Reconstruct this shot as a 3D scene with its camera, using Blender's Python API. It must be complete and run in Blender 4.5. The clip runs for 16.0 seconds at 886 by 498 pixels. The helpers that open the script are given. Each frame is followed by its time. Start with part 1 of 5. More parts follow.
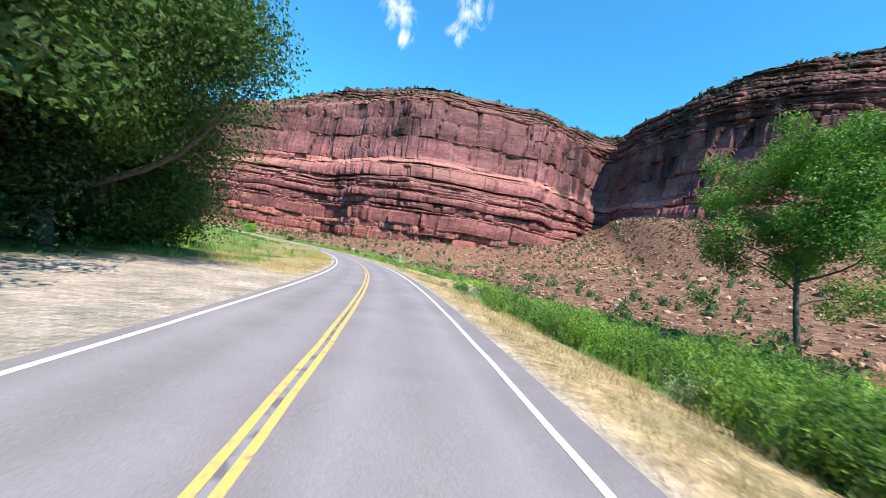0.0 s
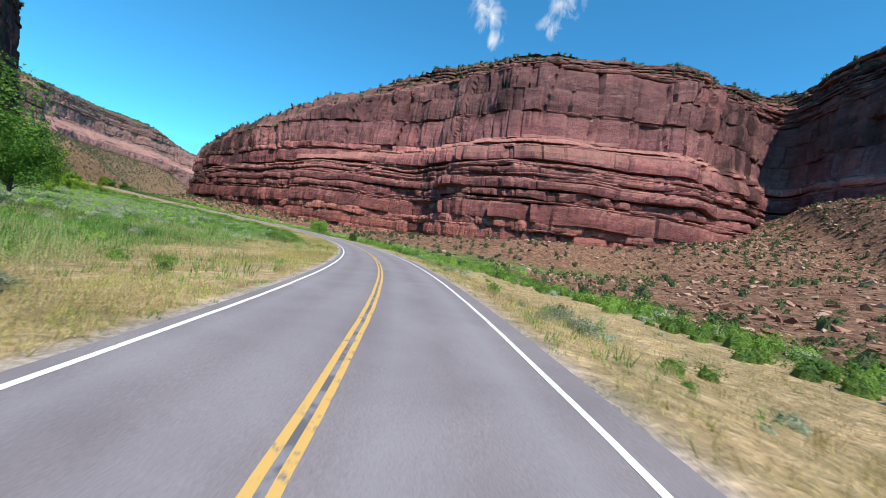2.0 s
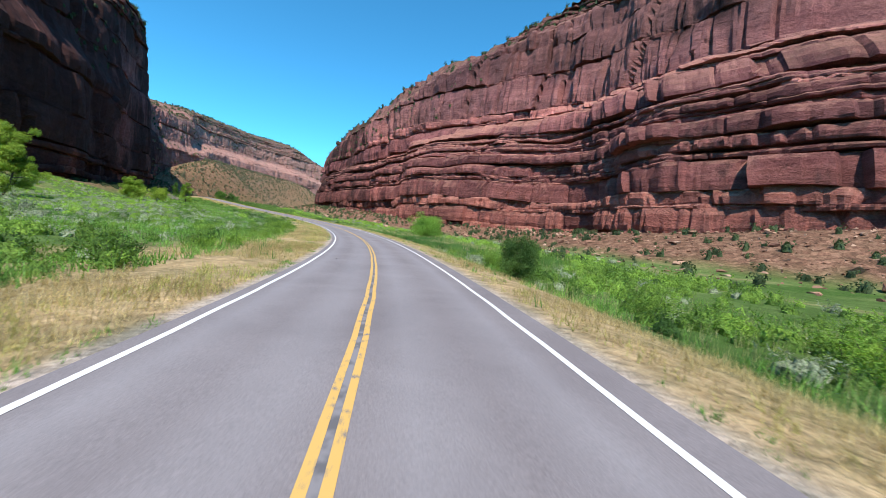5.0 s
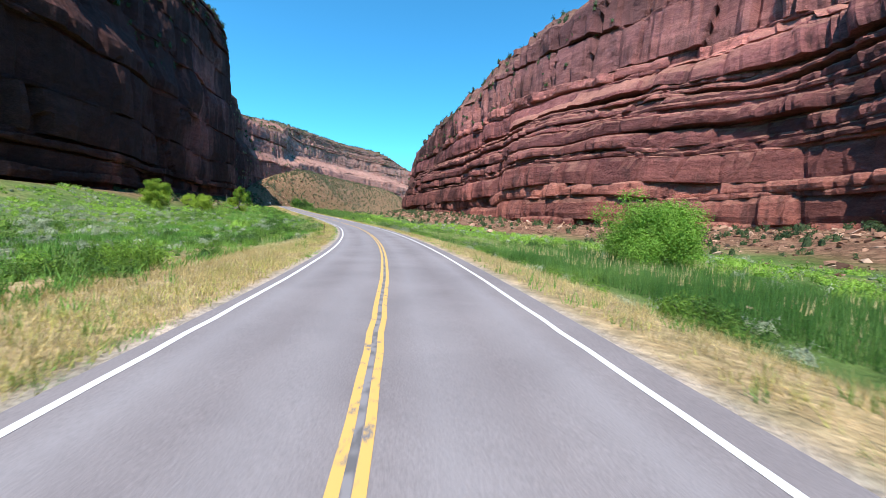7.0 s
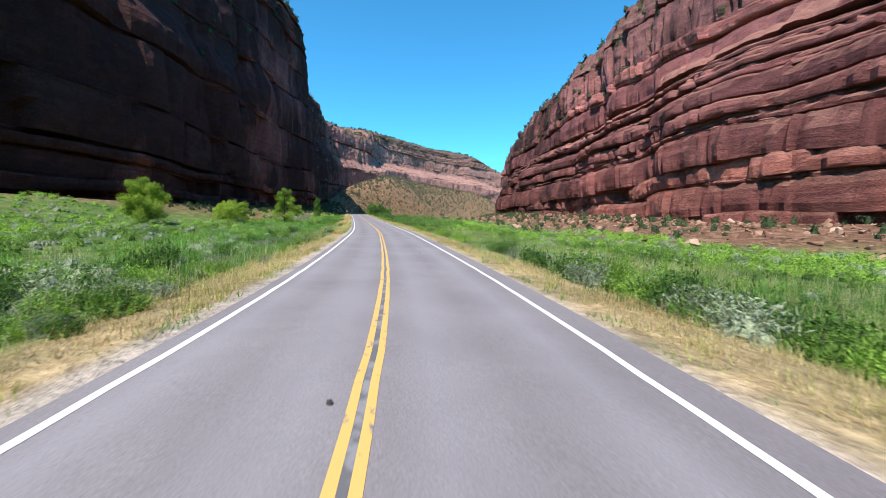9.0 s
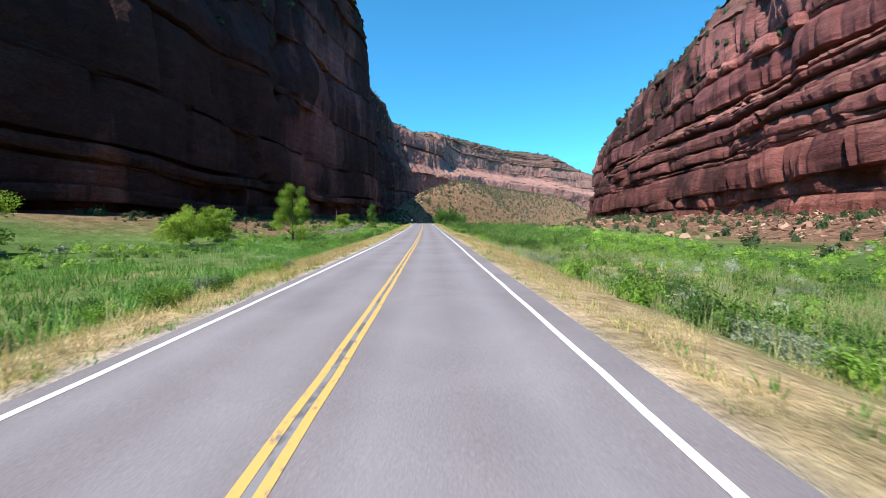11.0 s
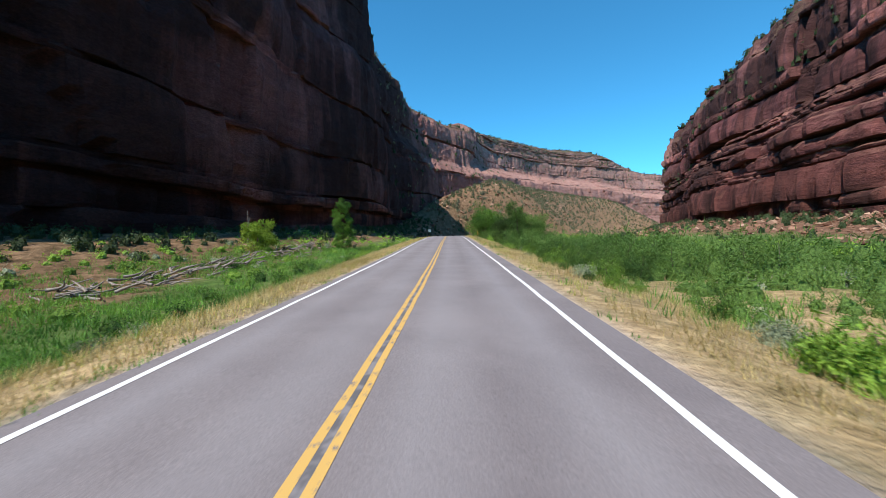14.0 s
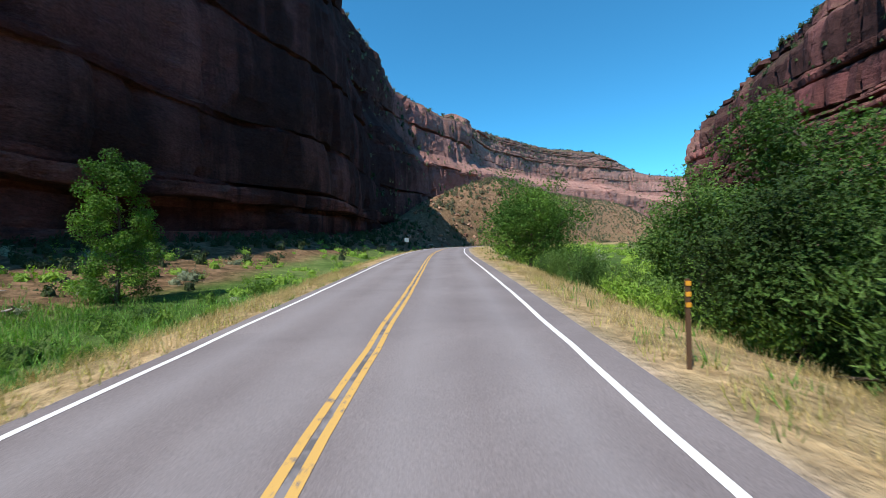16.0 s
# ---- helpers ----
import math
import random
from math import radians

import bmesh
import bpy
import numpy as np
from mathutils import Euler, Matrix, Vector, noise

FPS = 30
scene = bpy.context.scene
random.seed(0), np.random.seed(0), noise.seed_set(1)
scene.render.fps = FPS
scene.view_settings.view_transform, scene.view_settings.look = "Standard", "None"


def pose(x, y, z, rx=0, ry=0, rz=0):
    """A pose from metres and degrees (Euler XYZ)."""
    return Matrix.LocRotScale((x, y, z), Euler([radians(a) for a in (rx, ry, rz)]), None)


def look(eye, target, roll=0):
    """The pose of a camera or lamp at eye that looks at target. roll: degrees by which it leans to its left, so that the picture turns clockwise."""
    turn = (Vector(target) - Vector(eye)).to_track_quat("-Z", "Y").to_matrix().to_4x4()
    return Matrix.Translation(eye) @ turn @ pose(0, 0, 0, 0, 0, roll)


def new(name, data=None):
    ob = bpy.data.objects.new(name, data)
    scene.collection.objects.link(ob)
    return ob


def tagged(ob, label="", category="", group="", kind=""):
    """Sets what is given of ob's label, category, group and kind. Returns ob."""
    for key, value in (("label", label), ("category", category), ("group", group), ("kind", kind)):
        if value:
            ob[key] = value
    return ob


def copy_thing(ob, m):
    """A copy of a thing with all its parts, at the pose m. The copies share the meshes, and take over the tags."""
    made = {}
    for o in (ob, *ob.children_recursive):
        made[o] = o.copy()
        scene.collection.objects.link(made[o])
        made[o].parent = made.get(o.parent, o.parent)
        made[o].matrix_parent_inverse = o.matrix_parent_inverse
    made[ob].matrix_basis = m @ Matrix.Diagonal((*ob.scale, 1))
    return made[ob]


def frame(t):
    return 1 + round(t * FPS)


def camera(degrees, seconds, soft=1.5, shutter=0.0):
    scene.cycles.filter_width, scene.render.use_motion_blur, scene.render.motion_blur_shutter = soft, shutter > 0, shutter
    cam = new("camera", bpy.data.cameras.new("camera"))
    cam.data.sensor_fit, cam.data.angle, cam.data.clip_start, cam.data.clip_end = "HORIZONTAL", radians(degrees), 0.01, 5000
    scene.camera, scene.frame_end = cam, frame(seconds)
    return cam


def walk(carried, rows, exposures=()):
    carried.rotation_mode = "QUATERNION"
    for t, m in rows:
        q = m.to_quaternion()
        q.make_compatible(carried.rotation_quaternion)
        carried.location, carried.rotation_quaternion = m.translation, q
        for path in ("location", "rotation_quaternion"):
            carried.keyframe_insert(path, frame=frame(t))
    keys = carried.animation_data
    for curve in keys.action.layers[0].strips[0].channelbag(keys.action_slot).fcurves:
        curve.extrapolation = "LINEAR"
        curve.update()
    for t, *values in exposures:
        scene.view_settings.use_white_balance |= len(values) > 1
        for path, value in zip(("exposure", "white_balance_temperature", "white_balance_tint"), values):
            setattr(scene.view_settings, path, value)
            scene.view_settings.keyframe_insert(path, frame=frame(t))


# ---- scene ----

# ================= camera =================
cam = camera(98.2, 16.0, soft=0.75, shutter=0.06)
# seconds, x, y, z, yaw (left of +y), pitch (up), lean (to the right)
ROWS = [
    (0.0, 0.00, 0.00, 2.00, -0.00, 1.33, -9.75),
    (0.5, -1.70, 15.51, 1.80, 3.64, 0.75, -9.44),
    (1.0, -4.36, 30.85, 1.60, 7.20, 0.25, -9.25),
    (1.5, -7.97, 45.90, 1.40, 10.54, -0.23, -9.16),
    (2.0, -12.44, 60.65, 1.21, 13.62, -0.68, -9.00),
    (2.5, -17.75, 75.09, 1.05, 16.61, -1.06, -8.69),
    (3.0, -23.90, 89.20, 0.89, 19.50, -1.37, -8.42),
    (3.5, -30.92, 103.01, 0.74, 22.48, -1.74, -7.96),
    (4.0, -38.81, 116.51, 0.57, 25.55, -2.17, -7.32),
    (4.5, -47.53, 129.61, 0.42, 28.69, -2.60, -6.59),
    (5.0, -57.03, 142.24, 0.28, 31.91, -2.99, -5.84),
    (5.5, -67.27, 154.29, 0.17, 35.18, -3.28, -5.16),
    (6.0, -78.23, 165.79, 0.08, 38.51, -3.49, -4.55),
    (6.5, -89.86, 176.66, 0.05, 41.88, -3.59, -4.01),
    (7.0, -101.82, 186.73, 0.09, 45.26, -3.67, -3.47),
    (7.5, -113.82, 195.88, 0.17, 48.63, -3.70, -2.90),
    (8.0, -125.85, 204.15, 0.28, 52.00, -3.69, -2.26),
    (8.5, -137.80, 211.50, 0.42, 55.32, -3.63, -1.82),
    (9.0, -149.56, 217.92, 0.62, 58.55, -3.52, -1.49),
    (9.5, -161.26, 223.52, 0.89, 61.58, -3.32, -1.12),
    (10.0, -173.09, 228.79, 1.17, 64.46, -3.08, -0.75),
    (10.5, -185.06, 233.70, 1.47, 67.20, -2.80, -0.36),
    (11.0, -197.16, 238.33, 1.80, 69.65, -2.50, -0.00),
    (11.5, -209.40, 242.70, 2.15, 71.66, -2.21, 0.31),
    (12.0, -221.75, 246.88, 2.52, 73.05, -1.94, 0.55),
    (12.5, -234.23, 250.86, 2.93, 73.84, -1.70, 0.70),
    (13.0, -246.76, 254.78, 3.36, 74.17, -1.48, 0.87),
    (13.5, -259.24, 258.69, 3.81, 74.17, -1.25, 1.05),
    (14.0, -271.54, 262.62, 4.27, 73.94, -1.01, 1.23),
    (14.5, -283.60, 266.49, 4.75, 73.65, -0.73, 1.42),
    (15.0, -295.40, 270.27, 5.26, 73.40, -0.49, 1.56),
    (15.5, -306.91, 273.90, 5.78, 73.18, -0.34, 1.57),
    (16.0, -318.08, 277.36, 6.31, 73.00, -0.18, 1.65),
]


def eye_pose(x, y, z, yaw, pitch, lean):
    a, b = radians(yaw), radians(pitch)
    d = Vector((-math.sin(a) * math.cos(b), math.cos(a) * math.cos(b), math.sin(b)))
    e = Vector((x, y, z))
    return look(e, e + d, -lean)


# stops along the way, as the clip's camera sets itself
EXPOSURES = [(0.0, 0.88), (0.5, 0.66), (1.5, 0.28), (3.0, 0.28), (5.5, 0.42), (7.0, 0.6), (9.0, 0.52), (12.0, 0.6), (13.0, 0.52), (14.0, 0.24), (14.5, 0.12), (15.5, 0.24), (16.0, 0.22)]
walk(cam, [(t, eye_pose(*r)) for t, *r in ROWS], exposures=EXPOSURES)

# ================= sky and sun =================
SUN_TO = Vector((0.337, -0.464, 0.819)).normalized()
CLOUDS = [(-0.1858, 0.834, 0.5196, 0.1), (-0.1686, 0.8622, 0.4777, 0.06), (-0.0236, 0.8326, 0.5534, 0.11), (-0.0432, 0.861, 0.5068, 0.075)]  # small wisps: direction, reach
world = bpy.data.worlds.new("sky")
scene.world = world
world.use_nodes = True
wn, wl = world.node_tree.nodes, world.node_tree.links
wn.clear()
sky = wn.new("ShaderNodeTexSky")
sky.sky_type = "NISHITA"
sky.sun_disc = False
sky.sun_elevation = math.asin(SUN_TO.z)
sky.sun_rotation = math.atan2(SUN_TO.x, SUN_TO.y)
sky.altitude = 1600
sky.air_density = 1.0
sky.dust_density = 0.2
sky.ozone_density = 3.0
back = wn.new("ShaderNodeBackground")
back.inputs["Strength"].default_value = 0.122
wout = wn.new("ShaderNodeOutputWorld")
tint = wn.new("ShaderNodeMix")
tint.data_type, tint.blend_type = "RGBA", "MULTIPLY"
tint.inputs[0].default_value = 1.0
tint.inputs[7].default_value = (0.46, 1.42, 1.62, 1)
wl.new(sky.outputs[0], tint.inputs[6])
way = wn.new("ShaderNodeTexCoord")
wisps = None
for cx, cy, cz, wide in CLOUDS:
    off = wn.new("ShaderNodeVectorMath")
    off.operation = "DISTANCE"
    off.inputs[1].default_value = Vector((cx, cy, cz)).normalized()
    wl.new(way.outputs["Generated"], off.inputs[0])
    fall = wn.new("ShaderNodeMapRange")
    for k, val in ((1, 0.0), (2, wide), (3, 1.0), (4, 0.0)):
        fall.inputs[k].default_value = val
    wl.new(off.outputs["Value"], fall.inputs[0])
    if wisps is None:
        wisps = fall.outputs[0]
    else:
        top = wn.new("ShaderNodeMath")
        top.operation = "MAXIMUM"
        wl.new(wisps, top.inputs[0])
        wl.new(fall.outputs[0], top.inputs[1])
        wisps = top.outputs[0]
stretch = wn.new("ShaderNodeMapping")
stretch.inputs["Scale"].default_value = (1.3, 1.3, 0.4)
wl.new(way.outputs["Generated"], stretch.inputs[0])
fluff = wn.new("ShaderNodeTexNoise")
fluff.inputs["Scale"].default_value = 24.0
fluff.inputs["Detail"].default_value = 7.0
fluff.inputs["Roughness"].default_value = 0.62
fluff.inputs["Distortion"].default_value = 0.7
wl.new(stretch.outputs[0], fluff.inputs["Vector"])
veil = wn.new("ShaderNodeMath")
veil.operation = "MULTIPLY_ADD"
veil.inputs[2].default_value = -0.3
wl.new(wisps, veil.inputs[0])
wl.new(fluff.outputs["Fac"], veil.inputs[1])
dens = wn.new("ShaderNodeMapRange")
for k, val in ((1, 0.0), (2, 0.3), (3, 0.0), (4, 0.85)):
    dens.inputs[k].default_value = val
wl.new(veil.outputs[0], dens.inputs[0])
cloud = wn.new("ShaderNodeMix")
cloud.data_type = "RGBA"
cloud.inputs[7].default_value = (6.6, 6.9, 7.2, 1)
wl.new(dens.outputs[0], cloud.inputs[0])
wl.new(tint.outputs[2], cloud.inputs[6])
wl.new(cloud.outputs[2], back.inputs[0])
wl.new(back.outputs[0], wout.inputs[0])
sun_data = bpy.data.lights.new("sun", "SUN")
sun_data.energy = 5.0
sun_data.angle = radians(0.55)
sun_data.color = (1.0, 0.93, 0.83)
sun = new("sun", sun_data)
sun.matrix_world = look(SUN_TO * 500, (0, 0, 0))


# ================= small numeric tools =================
def hash01(*keys):
    """Repeatable random numbers in 0..1 from whole-number arrays."""
    h = np.zeros(np.broadcast(*keys).shape, dtype=np.uint32) + np.uint32(2166136261)
    for i, k in enumerate(keys):
        h = (h ^ (np.asarray(k).astype(np.int64) & 0xFFFFFFFF).astype(np.uint32)) * np.uint32(16777619)
        h ^= h >> np.uint32(15)
        h = h * np.uint32(2246822519 + 2 * i)
        h ^= h >> np.uint32(13)
    return (h & np.uint32(0xFFFFFF)).astype(float) / 16777216.0


def vnoise(x, y, seed=0):
    """Smooth value noise, -1..1, one cell a unit."""
    x, y = np.broadcast_arrays(np.asarray(x, float), np.asarray(y, float))
    i, j = np.floor(x), np.floor(y)
    u, v = x - i, y - j
    u, v = u * u * (3 - 2 * u), v * v * (3 - 2 * v)
    a, b = hash01(i, j, seed + 0 * i), hash01(i + 1, j, seed + 0 * i)
    c, d = hash01(i, j + 1, seed + 0 * i), hash01(i + 1, j + 1, seed + 0 * i)
    return 2 * ((a * (1 - u) + b * u) * (1 - v) + (c * (1 - u) + d * u) * v) - 1


def fnoise(x, y, seed=0, octaves=4):
    t, a = 0.0, 1.0
    for k in range(octaves):
        t = t + a * vnoise(x * 2 ** k + 17.3 * k, y * 2 ** k - 9.1 * k, seed + k)
        a *= 0.5
    return t / 1.6


def smooth(e0, e1, x):
    t = np.clip((np.asarray(x, float) - e0) / (e1 - e0), 0, 1)
    return t * t * (3 - 2 * t)


def spline(points, step):
    """Points every step metres along a smooth curve through the given ones (columns of any number)."""
    p = np.array(points, float)
    p = np.vstack([2 * p[0] - p[1], p, 2 * p[-1] - p[-2]])
    out = []
    for i in range(1, len(p) - 2):
        t = np.linspace(0, 1, 60, endpoint=False)[:, None]
        a, b, c, d = p[i - 1], p[i], p[i + 1], p[i + 2]
        out.append(0.5 * (2 * b + (c - a) * t + (2 * a - 5 * b + 4 * c - d) * t * t + (3 * b - a - 3 * c + d) * t ** 3))
    out = np.vstack(out + [p[-2][None]])
    s = np.concatenate([[0], np.cumsum(np.linalg.norm(np.diff(out[:, :2], axis=0), axis=1))])
    ss = np.arange(0, s[-1], step)
    return ss, np.stack([np.interp(ss, s, out[:, k]) for k in range(out.shape[1])], 1)


def mesh_from(name, verts, faces, smooth_shade=True, materials=(), face_material=None):
    """A mesh from number arrays: verts n x 3, faces m x 3 or m x 4."""
    me = bpy.data.meshes.new(name)
    verts, faces = np.asarray(verts, np.float32), np.asarray(faces, np.int32)
    n, k = faces.shape
    me.vertices.add(len(verts))
    me.vertices.foreach_set("co", verts.ravel())
    me.loops.add(n * k)
    me.loops.foreach_set("vertex_index", faces.ravel())
    me.polygons.add(n)
    me.polygons.foreach_set("loop_start", np.arange(0, n * k, k, dtype=np.int32))
    for m in materials:
        me.materials.append(m)
    if face_material is not None:
        me.polygons.foreach_set("material_index", np.asarray(face_material, np.int32))
    me.polygons.foreach_set("use_smooth", np.full(n, smooth_shade, dtype=bool))
    me.update(calc_edges=True)
    return me


def grid_faces(rows, cols):
    i = np.arange(rows * cols).reshape(rows, cols)
    return np.stack([i[:-1, :-1], i[:-1, 1:], i[1:, 1:], i[1:, :-1]], -1).reshape(-1, 4)


def part(name, bm, material, parent=None, label=""):
    """Links a bmesh as one mesh object, under a thing if one is given."""
    me = bpy.data.meshes.new(name)
    bm.to_mesh(me)
    bm.free()
    me.materials.append(material)
    ob = new(name, me)
    ob.parent = parent
    if label:
        ob["label"] = label
    return ob


# ================= materials =================
def material(name, rough=0.9, spec=0.25):
    m = bpy.data.materials.new(name)
    m.use_nodes = True
    n = m.node_tree.nodes
    b = n["Principled BSDF"]
    b.inputs["Roughness"].default_value = rough
    b.inputs["Specular IOR Level"].default_value = spec
    return m, n, m.node_tree.links, b


def coords(n, l, scale=(1, 1, 1), source="Object"):
    tc = n.new("ShaderNodeTexCoord")
    mp = n.new("ShaderNodeMapping")
    mp.inputs["Scale"].default_value = scale
    l.new(tc.outputs[source], mp.inputs["Vector"])
    return mp.outputs[0]


def noise_tex(n, l, vec, scale, detail=4.0, rough=0.6, distort=0.0):
    t = n.new("ShaderNodeTexNoise")
    t.inputs["Scale"].default_value = scale
    t.inputs["Detail"].default_value = detail
    t.inputs["Roughness"].default_value = rough
    t.inputs["Distortion"].default_value = distort
    l.new(vec, t.inputs["Vector"])
    return t.outputs["Fac"]


def ramp(n, l, fac, stops):
    r = n.new("ShaderNodeValToRGB")
    e = r.color_ramp.elements
    while len(e) < len(stops):
        e.new(0.5)
    for k, (p, c) in enumerate(stops):
        e[k].position = p
        e[k].color = (*c, 1) if len(c) == 3 else c
    l.new(fac, r.inputs[0])
    return r.outputs[0]


def mix(n, l, fac, a, b, kind="MIX"):
    m = n.new("ShaderNodeMix")
    m.data_type, m.blend_type = "RGBA", kind
    for sock, val in ((m.inputs[0], fac), (m.inputs[6], a), (m.inputs[7], b)):
        if isinstance(val, (int, float)):
            sock.default_value = val
        elif isinstance(val, tuple):
            sock.default_value = (*val, 1)
        else:
            l.new(val, sock)
    return m.outputs[2]


def bump(n, l, b, height, strength, distance):
    u = n.new("ShaderNodeBump")
    u.inputs["Strength"].default_value = strength
    u.inputs["Distance"].default_value = distance
    l.new(height, u.inputs["Height"])
    l.new(u.outputs[0], b.inputs["Normal"])


def maths(n, l, op, a, b=0.0):
    m = n.new("ShaderNodeMath")
    m.operation = op
    for sock, val in ((m.inputs[0], a), (m.inputs[1], b)):
        if isinstance(val, (int, float)):
            sock.default_value = val
        else:
            l.new(val, sock)
    return m.outputs[0]


def sandstone():
    """Red bedded sandstone: thin bands along the beds, broad tone patches, dark varnish streaks, wall shade painted
    into the colour, pale dusty ledges.
    """
    m, n, l, b = material("red_sandstone", 0.92, 0.15)
    beds = noise_tex(n, l, coords(n, l, (0.014, 0.014, 0.15)), 1.0, 5, 0.6, 0.8)
    base = ramp(n, l, beds, [(0.3, (0.20, 0.082, 0.072)), (0.43, (0.32, 0.132, 0.11)), (0.52, (0.40, 0.175, 0.145)), (0.62, (0.28, 0.112, 0.1)), (0.75, (0.48, 0.23, 0.18))])
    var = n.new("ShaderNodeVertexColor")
    var.layer_name = "varnish_shade"
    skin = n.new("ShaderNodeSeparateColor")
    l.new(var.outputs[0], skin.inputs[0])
    base = mix(n, l, 1.0, base, ramp(n, l, skin.outputs[1], [(0.0, (0.5, 0.5, 0.56)), (0.3, (0.8, 0.8, 0.87)), (0.6, (1.02, 1.03, 1.06)), (0.85, (1.36, 1.4, 1.36)), (1.0, (1.6, 1.7, 1.7))]), "MULTIPLY")
    base = mix(n, l, 1.0, base, ramp(n, l, skin.outputs[2], [(0.0, (0.58, 0.58, 0.64)), (0.35, (0.95, 0.96, 0.99)), (1.0, (1.22, 1.22, 1.22))]), "MULTIPLY")
    broad = noise_tex(n, l, coords(n, l, (0.02, 0.02, 0.03)), 1.0, 4, 0.6, 0.6)
    tone = ramp(n, l, broad, [(0.3, (0.68, 0.66, 0.72)), (0.48, (0.98, 0.97, 1.0)), (0.66, (1.25, 1.18, 1.14))])
    c = mix(n, l, 0.85, base, tone, "MULTIPLY")
    thin = noise_tex(n, l, coords(n, l, (0.05, 0.05, 1.3)), 1.0, 4, 0.6, 0.3)
    c = mix(n, l, 0.22, c, ramp(n, l, thin, [(0.35, (0.68, 0.66, 0.66)), (0.65, (1.22, 1.2, 1.18))]), "MULTIPLY")
    tcz = n.new("ShaderNodeSeparateXYZ")
    l.new(coords(n, l), tcz.inputs[0])
    storey = maths(n, l, "ADD", maths(n, l, "MULTIPLY", tcz.outputs[2], 0.0075), maths(n, l, "MULTIPLY", broad, 0.3))
    c = mix(n, l, 1.0, c, ramp(n, l, storey, [(0.2, (0.92, 0.81, 0.72)), (0.5, (0.97, 0.9, 0.94)), (0.82, (1.18, 1.13, 1.22)), (0.95, (0.72, 0.72, 0.72))]), "MULTIPLY")
    streak = noise_tex(n, l, coords(n, l, (0.35, 0.35, 0.018)), 1.0, 5, 0.65, 0.4)
    patch = noise_tex(n, l, coords(n, l, (0.035, 0.035, 0.05)), 1.0, 3, 0.5)
    sm = ramp(n, l, maths(n, l, "MULTIPLY", streak, patch), [(0.27, (0, 0, 0)), (0.36, (1, 1, 1))])
    c = mix(n, l, maths(n, l, "MULTIPLY", sm, 0.62), c, (0.085, 0.045, 0.045))
    geo = n.new("ShaderNodeNewGeometry")
    sep = n.new("ShaderNodeSeparateXYZ")
    l.new(geo.outputs["Normal"], sep.inputs[0])
    flat = ramp(n, l, sep.outputs[2], [(0.4, (0, 0, 0)), (0.8, (1, 1, 1))])
    c = mix(n, l, maths(n, l, "MULTIPLY", flat, 0.6), c, (0.50, 0.255, 0.19))
    grain = noise_tex(n, l, coords(n, l, (1, 1, 2.2)), 1.6, 8, 0.7)
    coat = n.new("ShaderNodeVertexColor")
    coat.layer_name = "skin"
    cs = n.new("ShaderNodeSeparateColor")
    l.new(coat.outputs[0], cs.inputs[0])
    c = mix(n, l, maths(n, l, "MULTIPLY", cs.outputs[1], 0.5), c, mix(n, l, 1.0, ramp(n, l, broad, [(0.35, (0.15, 0.075, 0.08)), (0.65, (0.30, 0.155, 0.15))]), ramp(n, l, grain, [(0.3, (0.7, 0.7, 0.7)), (0.7, (1.25, 1.25, 1.25))]), "MULTIPLY"))
    # dark coat: water streaks plus the wall's shade, put into the colour
    drip_shade = ramp(n, l, maths(n, l, "ADD", skin.outputs[0], maths(n, l, "MULTIPLY", streak, 0.5)), [(0.42, (0, 0, 0)), (0.9, (1, 1, 1))])
    c = mix(n, l, maths(n, l, "MULTIPLY", drip_shade, 0.85), c, (0.032, 0.018, 0.018))
    c = mix(n, l, 0.75, c, ramp(n, l, grain, [(0.3, (0.55, 0.53, 0.53)), (0.7, (1.36, 1.33, 1.3))]), "MULTIPLY")
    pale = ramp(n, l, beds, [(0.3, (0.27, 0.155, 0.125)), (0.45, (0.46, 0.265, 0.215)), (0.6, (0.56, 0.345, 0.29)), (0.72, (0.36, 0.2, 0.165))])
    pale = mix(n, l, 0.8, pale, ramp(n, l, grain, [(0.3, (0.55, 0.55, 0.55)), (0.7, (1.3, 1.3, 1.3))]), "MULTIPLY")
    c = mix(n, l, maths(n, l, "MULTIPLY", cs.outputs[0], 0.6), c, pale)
    earth = mix(n, l, 1.0, ramp(n, l, grain, [(0.35, (0.07, 0.05, 0.035)), (0.65, (0.21, 0.14, 0.1))]), ramp(n, l, broad, [(0.3, (0.8, 0.85, 0.8)), (0.7, (1.1, 1.0, 0.95))]), "MULTIPLY")
    c = mix(n, l, maths(n, l, "MULTIPLY", maths(n, l, "MULTIPLY", cs.outputs[2], flat), 0.9), c, earth)
    wob = noise_tex(n, l, coords(n, l, (0.3, 0.3, 0.3)), 1.0, 3, 0.6)
    cv = n.new("ShaderNodeVectorMath")
    cv.operation = "MULTIPLY_ADD"
    l.new(wob, cv.inputs[0])
    cv.inputs[1].default_value = (0.8, 0.8, 0.8)
    l.new(coords(n, l, (0.36, 0.36, 0.62)), cv.inputs[2])
    lump = n.new("ShaderNodeTexVoronoi")
    lump.inputs["Scale"].default_value = 1.0
    l.new(cv.outputs[0], lump.inputs["Vector"])
    chunk = n.new("ShaderNodeSeparateColor")
    l.new(lump.outputs["Color"], chunk.inputs[0])
    c = mix(n, l, 0.5, c, ramp(n, l, chunk.outputs[0], [(0.0, (0.72, 0.7, 0.7)), (0.5, (1.0, 1.0, 1.0)), (1.0, (1.22, 1.2, 1.18))]), "MULTIPLY")
    l.new(c, b.inputs["Base Color"])
